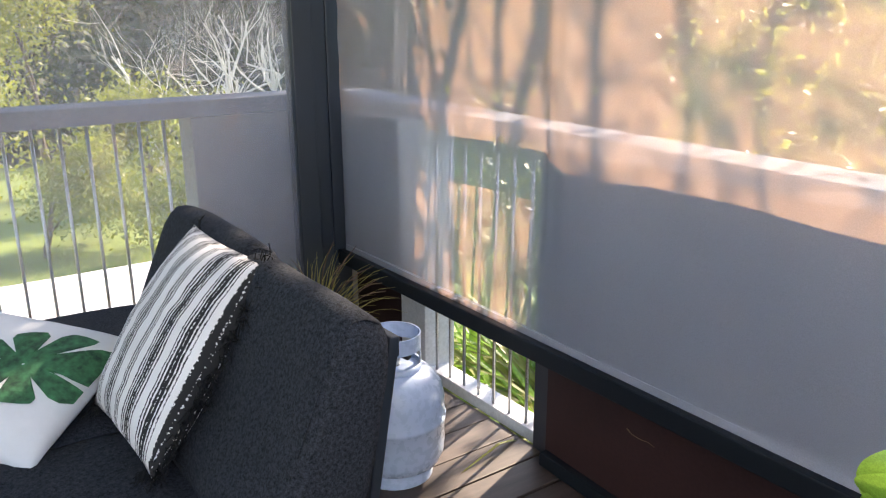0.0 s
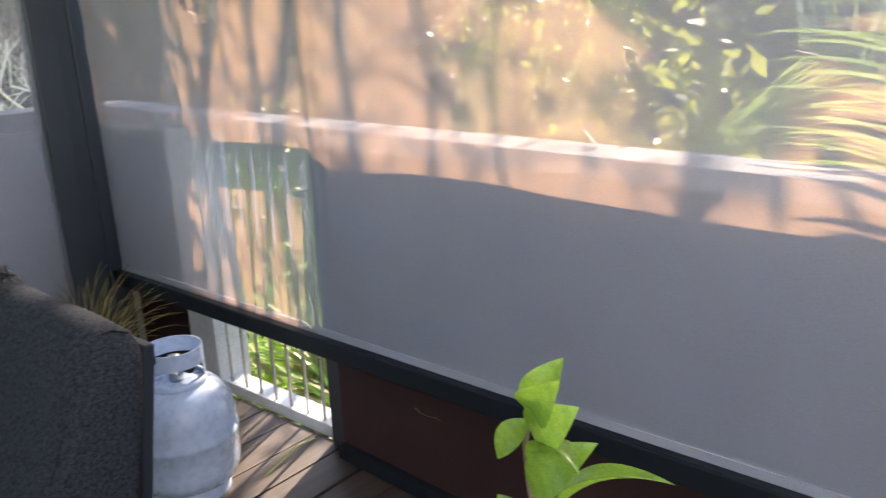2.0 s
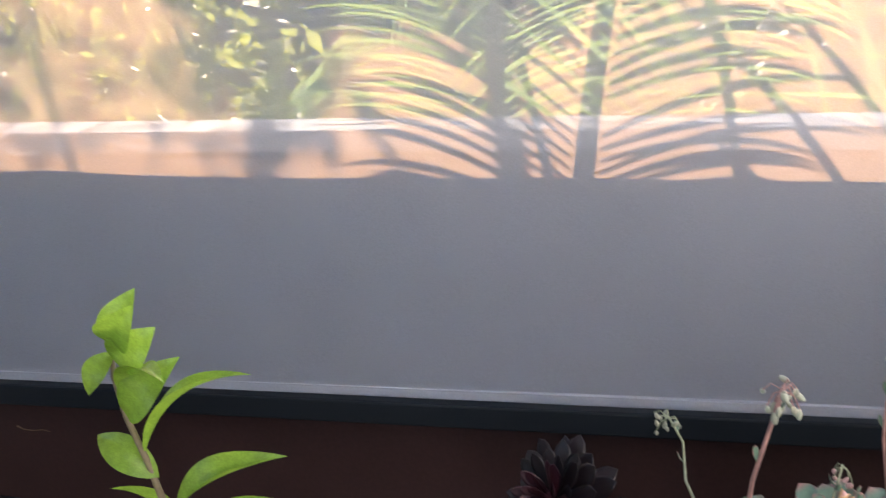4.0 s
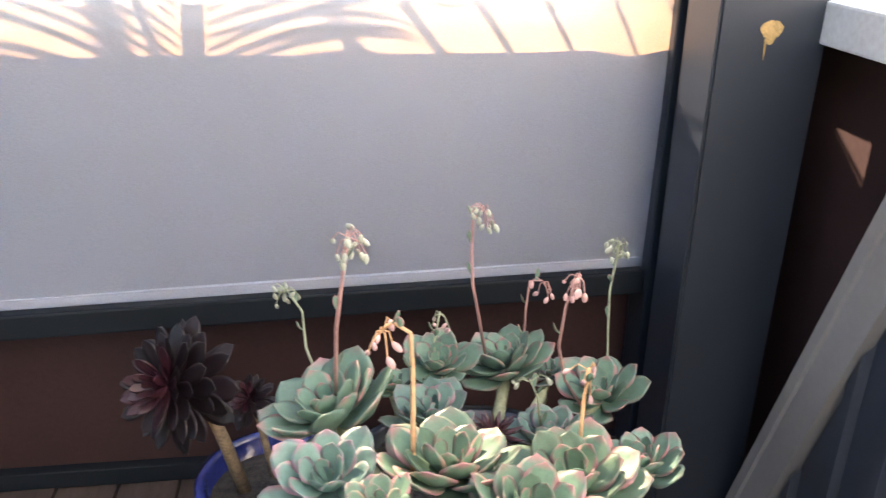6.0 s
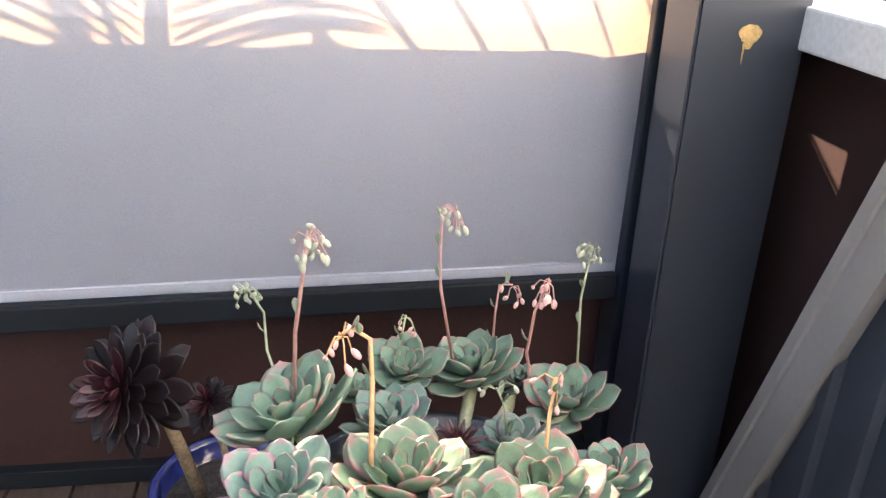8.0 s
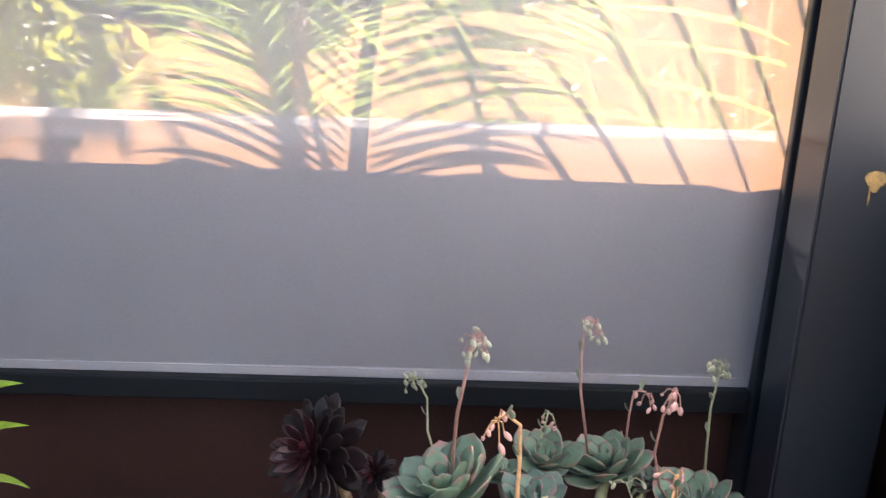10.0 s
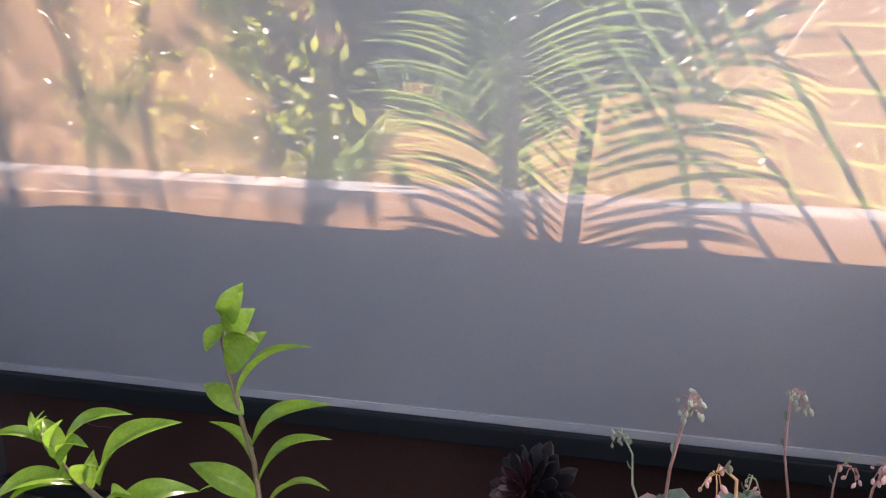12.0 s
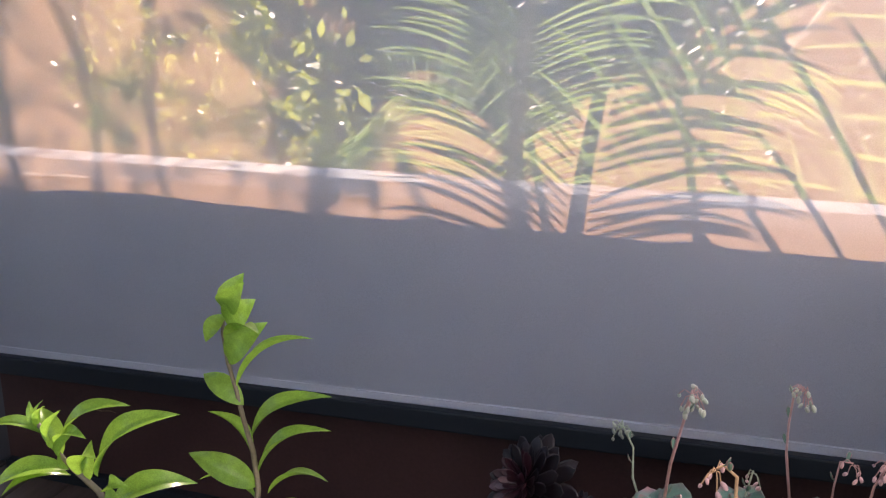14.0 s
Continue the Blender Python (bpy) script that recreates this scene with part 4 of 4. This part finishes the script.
def rosy(name, inner, edge, lo, hi):
    """A fleshy leaf: dusty green that reddens towards its rim and tip, older leaves paler."""
    m = mat(name, inner, 0.5, vary=0.16, scale=7, fine=60, bump=0.04, dist=0.01, random_hue=0.2)
    n, l = m.node_tree.nodes, m.node_tree.links
    b = n["Principled BSDF"]
    base = b.inputs["Base Color"].links[0].from_socket
    tc, sep, ab = n.new("ShaderNodeTexCoord"), n.new("ShaderNodeSeparateXYZ"), n.new("ShaderNodeMath")
    ab.operation = "ABSOLUTE"
    l.new(tc.outputs["Object"], sep.inputs[0])
    l.new(sep.outputs[1], ab.inputs[0])
    e1, e2, top = n.new("ShaderNodeMapRange"), n.new("ShaderNodeMapRange"), n.new("ShaderNodeMath")
    e1.inputs[1].default_value, e1.inputs[2].default_value = lo, hi
    e2.inputs[1].default_value, e2.inputs[2].default_value = 0.84, 1.0
    l.new(ab.outputs[0], e1.inputs[0])
    l.new(sep.outputs[0], e2.inputs[0])
    top.operation = "MAXIMUM"
    l.new(e1.outputs[0], top.inputs[0])
    l.new(e2.outputs[0], top.inputs[1])
    info, amt = n.new("ShaderNodeObjectInfo"), n.new("ShaderNodeMath")
    amt.operation = "MULTIPLY"
    l.new(info.outputs["Random"], amt.inputs[1])
    l.new(top.outputs[0], amt.inputs[0])
    mix = n.new("ShaderNodeMix")
    mix.data_type = "RGBA"
    l.new(amt.outputs[0], mix.inputs[0])
    l.new(base, mix.inputs[6])
    mix.inputs[7].default_value = (*edge, 1)
    l.new(mix.outputs[2], b.inputs["Base Color"])
    return m


M_ECHEV = rosy("dusty_green_succulent", (0.11, 0.195, 0.145), (0.40, 0.14, 0.16), 0.20, 0.31)
M_ECHEV_WARM = rosy("sun_warmed_succulent", (0.098, 0.172, 0.113), (0.46, 0.16, 0.18), 0.18, 0.31)
M_ECHEV_BLUE = rosy("blue_green_succulent", (0.10, 0.18, 0.15), (0.33, 0.15, 0.20), 0.19, 0.30)
M_AEON_CORE = mat("wine_red_leaf", (0.034, 0.0075, 0.012), 0.38, vary=0.4, scale=10, fine=60, bump=0.03, random_hue=0.3)

ECHEV_BM = lambda: leaf_form(0.66, 0.55, 0.22, tip=0.6, thick=0.05, widest=0.70)
ECHEV = {m: mesh_of(ECHEV_BM(), "leaf", m, True) for m in (M_ECHEV, M_ECHEV_WARM, M_ECHEV_BLUE)}
AEON = {m: mesh_of(leaf_form(0.36, 0.28, 0.12, tip=0.4, thick=0.022, widest=0.74), "leaf", m, True) for m in (M_AEON, M_AEON_CORE)}
BUD = {m: mesh_of(lathe([(0.0, 0.0), (0.12, 0.05), (0.26, 0.35), (0.27, 0.6), (0.17, 0.9), (0.0, 1.0)], 8), "bud", m, True) for m in (M_BUD, M_BUDPINK)}


def rosette(holder, at, radius, n, meshes, rng, low=14, high=80, inner=0.24, name="leaf"):
    for i in range(n):
        u = (i + 0.5) / n
        length = radius * (inner + (1 - inner) * u ** 0.75) * rng.uniform(0.92, 1.08)
        elev = high + (low - high) * u ** 0.8 + rng.normal() * 5
        m = at @ pose(0, 0, 0, 0, 0, 137.5 * i + rng.normal() * 5) @ pose(radius * 0.05, 0, radius * 0.16 * (1 - u), rng.normal() * 7, -elev, 0) @ Matrix.Diagonal((length, length * rng.uniform(0.92, 1.12), length, 1))
        part(name, meshes[min(len(meshes) - 1, int(u * len(meshes)))], None, holder, at=m)


def stalk(holder, pts, r, material, bud_me, count, rng, bract=True):
    """A flower stalk with a nodding head of buds and a few small leaves up the stem."""
    pts = [Vector(p) for p in pts]
    top = pts[0]
    st = part("flower_stalk", tube(pts[::-1], [r * (1 - 0.4 * k / len(pts)) for k in range(len(pts))], 8), material, holder, smooth=True)
    for k in range(count):
        a = rng.uniform(0, 2 * math.pi)
        off = Vector((math.cos(a) * rng.uniform(0.008, 0.03), math.sin(a) * rng.uniform(0.005, 0.02), rng.uniform(-0.035, 0.006)))
        sz = rng.uniform(0.011, 0.019)
        m = Matrix.Translation(top + off) @ pose(0, 0, 0, 180 + rng.normal() * 28, rng.normal() * 28, 0) @ Matrix.Diagonal((sz, sz, sz, 1))
        part("bud", bud_me, None, st, at=m)
        part("bud_stem", tube([top + off * 0.1 + Vector((0, 0, -0.002)), top + off * 0.6 + Vector((0, 0, 0.008)), top + off], 0.0011, 4), material, st)
    if bract:
        for k in range(3):
            p = pts[min(len(pts) - 1, 1 + k % max(1, len(pts) - 1))].lerp(pts[max(0, k % max(1, len(pts) - 1))], rng.uniform(0.1, 0.7))
            part("stem_leaf", ECHEV[M_ECHEV_WARM], None, st, at=Matrix.Translation(p) @ pose(0, 0, 0, 0, -60, rng.uniform(0, 360)) @ Matrix.Diagonal((0.026, 0.016, 0.026, 1)))
    return st


# ---- tub of echeverias ----
TX, TY = 3.665, -0.69
tub = thing("planter_tub", "round charcoal planter tub on the deck", "planter", at=pose(TX, TY, 0))
part("tub", lathe([(0.0, fall(TX)), (0.20, fall(TX)), (0.22, 0.0), (0.255, 0.40), (0.265, 0.41), (0.265, 0.43), (0.245, 0.43), (0.24, 0.39), (0.0, 0.39)], 48), M_CHAR, tub, smooth=True)
soil = bmesh.new()
bmesh.ops.create_grid(soil, x_segments=36, y_segments=36, size=0.245)
for v in list(soil.verts):
    r = v.co.xy.length
    if r > 0.246:
        soil.verts.remove(v)
    else:
        v.co.z = 0.405 + (0.10 - 0.22 * v.co.y) * max(0, 1 - (r / 0.246) ** 2) + 0.008 * noise.noise(v.co * 40)
part("soil", soil, M_SOIL, tub, "dark potting mix", smooth=True)

rng = np.random.default_rng(9)
# (x, y, z, diameter, leaves, hue, lean x, lean y)
ROSETTES = [(3.451, -0.62, 0.575, 0.225, 26, 0, -20, -18), (3.441, -0.85, 0.64, 0.155, 24, 2, -20, -10), (3.50, -0.93, 0.66, 0.105, 20, 1, -10, -5), (3.643, -0.45, 0.54, 0.15, 24, 0, 0, -22),
            (3.785, -0.38, 0.48, 0.19, 28, 0, 2, -25), (3.605, -0.60, 0.545, 0.15, 22, 2, -5, -12), (3.598, -0.85, 0.635, 0.19, 28, 1, -5, -8), (3.68, -0.96, 0.645, 0.18, 26, 1, 5, 0),
            (3.809, -0.60, 0.475, 0.15, 24, 2, 0, -15), (3.958, -0.45, 0.44, 0.185, 22, 0, 12, -20), (3.768, -0.85, 0.59, 0.19, 28, 1, 8, -5), (3.928, -0.72, 0.495, 0.155, 24, 0, 18, -8),
            (3.551, -0.50, 0.54, 0.095, 18, 0, -10, -15), (3.885, -0.36, 0.44, 0.10, 16, 2, 10, -25)]
plants = []
for x, y, z, d, n, hue, lx, ly in ROSETTES:
    label = ("dusty green echeveria rosette in the planter tub", "yellow-green echeveria rosette with pink leaf rims", "blue-green echeveria rosette in the planter tub")[hue]
    e = thing("echeveria", label, "succulent", at=pose(x, y, z), group="echeverias in the tub")
    me = ECHEV[(M_ECHEV, M_ECHEV_WARM, M_ECHEV_BLUE)[hue]]
    foot = Vector((TX + (x - TX) * 0.6 - x, TY + (y - TY) * 0.6 - y, 0.41 - z))
    part("stem", tube([foot, foot * 0.4 + Vector((0, 0, -0.01)), (0, 0, 0.0)], [0.013, 0.012, 0.012], 8), M_STALK_GREEN, e, smooth=True)
    rosette(e, pose(0, 0, -0.01, -ly * 0.6, lx * 0.8, rng.uniform(0, 360)), d * 0.58, n, [me], rng)
    plants.append((e, Vector((x, y, z))))


def stalk_on(k, pts, r, material, bud, count):
    e, o = plants[k]
    stalk(e, [Vector(p) - o for p in pts], r, material, BUD[bud], count, rng)


stalk_on(0, [(3.488, -0.645, 0.895), (3.478, -0.644, 0.84), (3.462, -0.632, 0.739), (3.453, -0.62, 0.58)], 0.0035, M_STALK, M_BUD, 16)
stalk_on(4, [(3.732, -0.40, 0.825), (3.711, -0.40, 0.803), (3.709, -0.40, 0.74), (3.712, -0.40, 0.675), (3.742, -0.40, 0.50)], 0.0030, M_STALK, M_BUD, 12)
stalk_on(9, [(4.022, -0.311, 0.70), (4.007, -0.32, 0.594), (3.985, -0.40, 0.454)], 0.0027, M_STALK_GREEN, M_BUD, 12)
stalk_on(12, [(3.372, -0.33, 0.658), (3.399, -0.34, 0.612), (3.402, -0.38, 0.557), (3.43, -0.48, 0.53)], 0.0029, M_STALK_GREEN, M_BUD, 10)
stalk_on(6, [(3.523, -0.80, 0.832), (3.534, -0.80, 0.840), (3.556, -0.80, 0.822), (3.557, -0.81, 0.765), (3.555, -0.82, 0.721), (3.55, -0.85, 0.633)], 0.0036, M_STALK_ORANGE, M_BUDPINK, 6)
stalk_on(13, [(3.864, -0.33, 0.636), (3.838, -0.33, 0.637), (3.83, -0.34, 0.583), (3.822, -0.36, 0.46)], 0.0024, M_STALK, M_BUDPINK, 5)
stalk_on(10, [(3.808, -0.77, 0.725), (3.80, -0.78, 0.674), (3.784, -0.82, 0.60)], 0.0030, M_STALK_ORANGE, M_BUDPINK, 5)
stalk_on(9, [(3.848, -0.59, 0.778), (3.828, -0.59, 0.725), (3.82, -0.59, 0.65), (3.845, -0.56, 0.56), (3.90, -0.50, 0.46)], 0.0029, M_STALK, M_BUDPINK, 9)
stalk_on(3, [(3.648, -0.42, 0.635), (3.636, -0.43, 0.581), (3.633, -0.45, 0.536)], 0.0024, M_STALK_GREEN, M_BUDPINK, 5)
stalk_on(8, [(3.772, -0.60, 0.595), (3.786, -0.60, 0.56), (3.797, -0.60, 0.48)], 0.0023, M_STALK_GREEN, M_BUD, 3)
spiky = thing("houseleek", "small dark red spiky succulent among the echeverias", "succulent", at=pose(3.704, -0.65, 0.53))
part("stem", tube([(0, 0, -0.06), (0, 0, 0)], 0.012, 8), M_AEONSTEM, spiky, smooth=True)
SPIKE = mesh_of(leaf_form(0.20, 0.2, 0.1, tip=1.4, thick=0.03, widest=0.3), "leaf", M_AEON_CORE, True)
rosette(spiky, pose(0, 0, 0, 10, 0, 0), 0.052, 44, [SPIKE], rng, low=0, high=85)

# ---- black aeoniums in the blue pot ----
BX, BY = 3.315, -0.40
blue = thing("blue_pot", "glossy cobalt blue glazed round pot on the deck", "plant pot", at=pose(BX, BY, 0))
part("pot", lathe([(0.0, fall(BX)), (0.10, fall(BX)), (0.115, fall(BX) + 0.02), (0.143, 0.18), (0.138, 0.25), (0.146, 0.268), (0.146, 0.288), (0.136, 0.292), (0.124, 0.284), (0.122, 0.24), (0.0, 0.24)], 48), M_BLUEPOT, blue, smooth=True)
bm = lathe([(0.0, 0.252), (0.05, 0.258), (0.09, 0.25), (0.122, 0.246)], 32)
for v in bm.verts:
    v.co.z += 0.006 * noise.noise(v.co * 45)
part("soil", bm, M_SOIL, blue, "dark potting mix", smooth=True)


def aeonium(stem, head, radius, n, face, label):
    a = thing("aeonium", label, "succulent", at=Matrix.Translation(stem[-1]), group="aeoniums in the blue pot")
    o = Vector(stem[-1])
    pts = [Vector(p) - o for p in stem]
    part("stem", tube(pts[::-1], [0.013, 0.0115, 0.010], 10) if len(pts) == 3 else tube(pts[::-1], 0.007, 8), M_AEONSTEM, a, "ringed brown stem", smooth=True)
    tilt = Vector(face).to_track_quat("Z", "Y").to_matrix().to_4x4()
    part("neck", tube([pts[0], Vector(head) - o], [0.010, 0.012], 8), M_AEONSTEM, a, smooth=True)
    rosette(a, Matrix.Translation(Vector(head) - o) @ tilt, radius, n, [AEON[M_AEON_CORE], AEON[M_AEON_CORE], AEON[M_AEON], AEON[M_AEON], AEON[M_AEON]], rng, low=-32, high=80, inner=0.18)
    return a


aeonium([(3.222, -0.45, 0.505), (3.24, -0.43, 0.406), (3.262, -0.40, 0.25)], (3.172, -0.462, 0.552), 0.127, 84, (-0.62, -0.62, 0.48), "black-purple aeonium rosette on a thick bare stem")
aeonium([(3.297, -0.36, 0.41), (3.318, -0.37, 0.25)], (3.285, -0.36, 0.44), 0.062, 52, (-0.4, -0.5, 0.75), "small black-purple aeonium on a thin stem")

# ---- leafy shrub beside the camera's way ----
shrub_pot = thing("shrub_pot", "round brown pot holding the leafy shrub", "plant pot", at=pose(2.80, -1.22, 0))
part("pot", lathe([(0.0, fall(2.8)), (0.13, fall(2.8)), (0.17, 0.30), (0.185, 0.31), (0.185, 0.34), (0.168, 0.34), (0.16, 0.29), (0.0, 0.29)], 40), M_TERRA, shrub_pot, smooth=True)
SHRUB_LEAF = mesh_of(leaf_form(0.36, -0.75, 0.42, tip=1.4, cols=6, rows=14, widest=0.42), "leaf", M_SHRUB, True)


def shrub(name_label, stem, leaves, seed, turn):
    rng = np.random.default_rng(seed)
    o = Vector((2.80, -1.22, 0.29))
    t = thing("leafy_shrub", name_label, "potted shrub", at=Matrix.Translation(o), group="shoots in the pot")
    part("stem", tube([Vector(p) - o for p in stem][::-1], [0.0055 * (1 - 0.6 * k / len(stem)) for k in range(len(stem))], 8), M_SHRUBSTEM, t, "slender brown stem", smooth=True)
    for bx, bz, tx, tz, dy, wide in leaves:
        base = Vector((bx, turn, bz))
        tip = Vector((tx, turn + dy, tz))
        u = tip - base
        n = Vector((rng.normal() * 0.25 - 0.25 * u.normalized().z, -0.3 + rng.normal() * 0.35, 0.8))
        L = u.length
        if wide > 1.05:
            n = Vector((rng.normal() * 0.3, -1.0, 0.25 + rng.normal() * 0.3))
        part("leaf", SHRUB_LEAF, None, t, at=Matrix.Translation(-o) @ frame_of(base, u, n) @ Matrix.Diagonal((L, L * wide * rng.uniform(0.85, 1.15), L, 1)))
    return t


shrub("upright shrub shoot with glossy bright green pointed leaves",
      [(2.737, -0.972, 1.087), (2.731, -0.972, 1.052), (2.737, -0.972, 1.000), (2.750, -0.972, 0.952), (2.760, -0.972, 0.902), (2.775, -0.972, 0.844), (2.781, -0.972, 0.779), (2.83, -1.15, 0.55), (2.80, -1.20, 0.29)],
      [(2.739, 1.091, 2.784, 1.145, -0.02, 1.79), (2.739, 1.085, 2.763, 1.147, 0.02, 1.79), (2.739, 1.067, 2.792, 1.112, 0.00, 1.79), (2.737, 1.081, 2.712, 1.039, -0.02, 1.68), (2.735, 1.034, 2.816, 1.070, -0.04, 1.01),
       (2.738, 0.998, 2.801, 1.068, 0.02, 1.29), (2.750, 0.956, 2.871, 1.039, 0.04, 0.80), (2.762, 0.927, 2.680, 0.964, 0.02, 1.00), (2.772, 0.868, 2.909, 0.951, 0.02, 0.72), (2.772, 0.839, 2.696, 0.907, 0.00, 0.90),
       (2.783, 0.809, 2.907, 0.890, 0.02, 0.68), (2.779, 0.780, 2.667, 0.837, -0.02, 0.90), (2.798, 0.770, 2.907, 0.809, 0.00, 0.68), (2.776, 0.757, 2.663, 0.769, 0.01, 0.70), (2.794, 0.717, 2.906, 0.756, -0.02, 0.70),
       (2.785, 0.702, 2.670, 0.710, 0.02, 0.70)], 3, -0.972)
shrub("spreading shrub shoot with glossy green leaves and a bud",
      [(2.660, -1.30, 1.040), (2.692, -1.30, 0.995), (2.738, -1.30, 0.959), (2.785, -1.28, 0.828), (2.79, -1.24, 0.29)],
      [(2.739, 0.979, 2.847, 1.068, 0.02, 0.85), (2.686, 1.013, 2.713, 1.075, -0.02, 0.85), (2.690, 1.023, 2.772, 1.065, 0.03, 0.85), (2.666, 1.027, 2.609, 1.043, -0.03, 0.85), (2.699, 0.983, 2.609, 0.953, -0.04, 0.85),
       (2.727, 0.973, 2.719, 1.016, 0.02, 0.85), (2.755, 0.963, 2.805, 0.993, -0.03, 0.85), (2.690, 1.013, 2.753, 1.048, -0.03, 0.85), (2.661, 1.033, 2.642, 1.064, 0.01, 0.85), (2.663, 1.033, 2.683, 1.071, -0.01, 0.85), (2.660, 1.028, 2.663, 1.068, 0.01, 0.85), (2.750, 0.938, 2.845, 0.958, 0.05, 0.85), (2.700, 0.985, 2.735, 1.055, -0.02, 0.80), (2.715, 0.975, 2.772, 1.030, -0.04, 0.90), (2.752, 0.935, 2.815, 0.985, -0.05, 0.95),
       (2.762, 0.915, 2.800, 0.960, -0.07, 1.00), (2.690, 1.000, 2.640, 1.045, 0.03, 0.85), (2.770, 0.890, 2.845, 0.925, -0.04, 0.95), (2.700, 0.975, 2.640, 0.965, -0.05, 0.90)], 4, -1.30)

# ---- beside the end post ----
beam = bmesh.new()
dirn = Vector((0, -0.305, 1.0)).normalized()
off = Vector((0, -dirn.z, dirn.y))
p0, p1 = Vector((0, -0.275, 0.008)) - dirn * 0.18, Vector((0, -0.275, 0.008)) + dirn * 1.32
cs = []
for p in (p0, p1):
    cs.append([beam.verts.new((x, *(p + off * w).yz)) for x, w in ((4.405, 0.042), (4.355, 0.042), (4.355, 0.068), (4.362, 0.072), (4.362, 0.147), (4.405, 0.147))])
for k in range(6):
    beam.faces.new((cs[0][k], cs[0][(k + 1) % 6], cs[1][(k + 1) % 6], cs[1][k]))
beam.faces.new(cs[0][::-1]), beam.faces.new(cs[1])
for v in beam.verts:
    v.co.z = max(v.co.z, fall(4.38))
solid("sloping_beam", beam, M_BEAM, "sloping grey capped beam beside the post", "beam")

def under_beam(y):
    """Height of the sloping beam's lower edge above a point of the deck."""
    return min(1.05, max(0.02, 0.85 + (-y - 0.674) * 3.28))


ribbed = thing("ribbed_panel", "dark blue-grey ribbed steel panel under the sloping beam", "steel panel", at=pose(4.392, 0, 0))
sheet = bmesh.new()
front = [sheet.verts.new(p) for p in ((0, -0.34, fall(4.39)), (0, -0.98, fall(4.39)), (0, -0.98, under_beam(-0.98)), (0, -0.735, under_beam(-0.735)), (0, -0.42, under_beam(-0.42)), (0, -0.34, fall(4.39) + 0.02))]
sheet.faces.new(front)
lifted = bmesh.ops.extrude_face_region(sheet, geom=sheet.faces[:])["geom"]
bmesh.ops.translate(sheet, verts=[v for v in lifted if isinstance(v, bmesh.types.BMVert)], vec=(0.004, 0, 0))
part("sheet", sheet, M_CORR, ribbed)
for k in range(5):
    y = -0.455 - 0.11 * k
    rib = bmesh.new()
    ends = []
    for yy, xx in ((y, -0.0005), (y - 0.008, -0.016), (y - 0.030, -0.016), (y - 0.038, -0.0005)):
        ends.append((rib.verts.new((xx, yy, fall(4.39))), rib.verts.new((xx, yy, max(0.03, under_beam(yy) - 0.01)))))
    for p, q in zip(ends, ends[1:] + ends[:1]):
        rib.faces.new((p[0], q[0], q[1], p[1]))
    rib.faces.new([p[0] for p in ends]), rib.faces.new([p[1] for p in ends][::-1])
    part("rib", rib, M_CORR, ribbed)

solid("dry_stalk", tube([(1.60, 0.070, 0.292), (1.618, 0.071, 0.281), (1.65, 0.070, 0.279), (1.68, 0.071, 0.283), (1.705, 0.070, 0.279)], [0.0022, 0.0016, 0.0014, 0.0012, 0.0008], 6), M_GRASSDRY, "thin dry stalk stuck to the brown panel", "twig")

stain = bmesh.new()
ring = []
for k in range(28):
    a = 2 * math.pi * k / 28
    r = 0.021 * (1 + 0.28 * noise.noise((math.cos(a) * 2, math.sin(a) * 2, 4)))
    ring.append(stain.verts.new((4.297 + r * 1.1 * math.cos(a), -0.2625, 1.092 + r * math.sin(a) * 0.8 - (0.012 if 4.3 < a < 5.1 else 0))))
stain.faces.new(ring)
drip = [stain.verts.new(p) for p in ((4.286, -0.2623, 1.075), (4.291, -0.2623, 1.075), (4.2895, -0.2623, 1.035), (4.288, -0.2623, 1.035))]
stain.faces.new(drip)
solid("resin_stain", stain, M_STAIN, "dried yellow stain with a drip on the post", "stain")
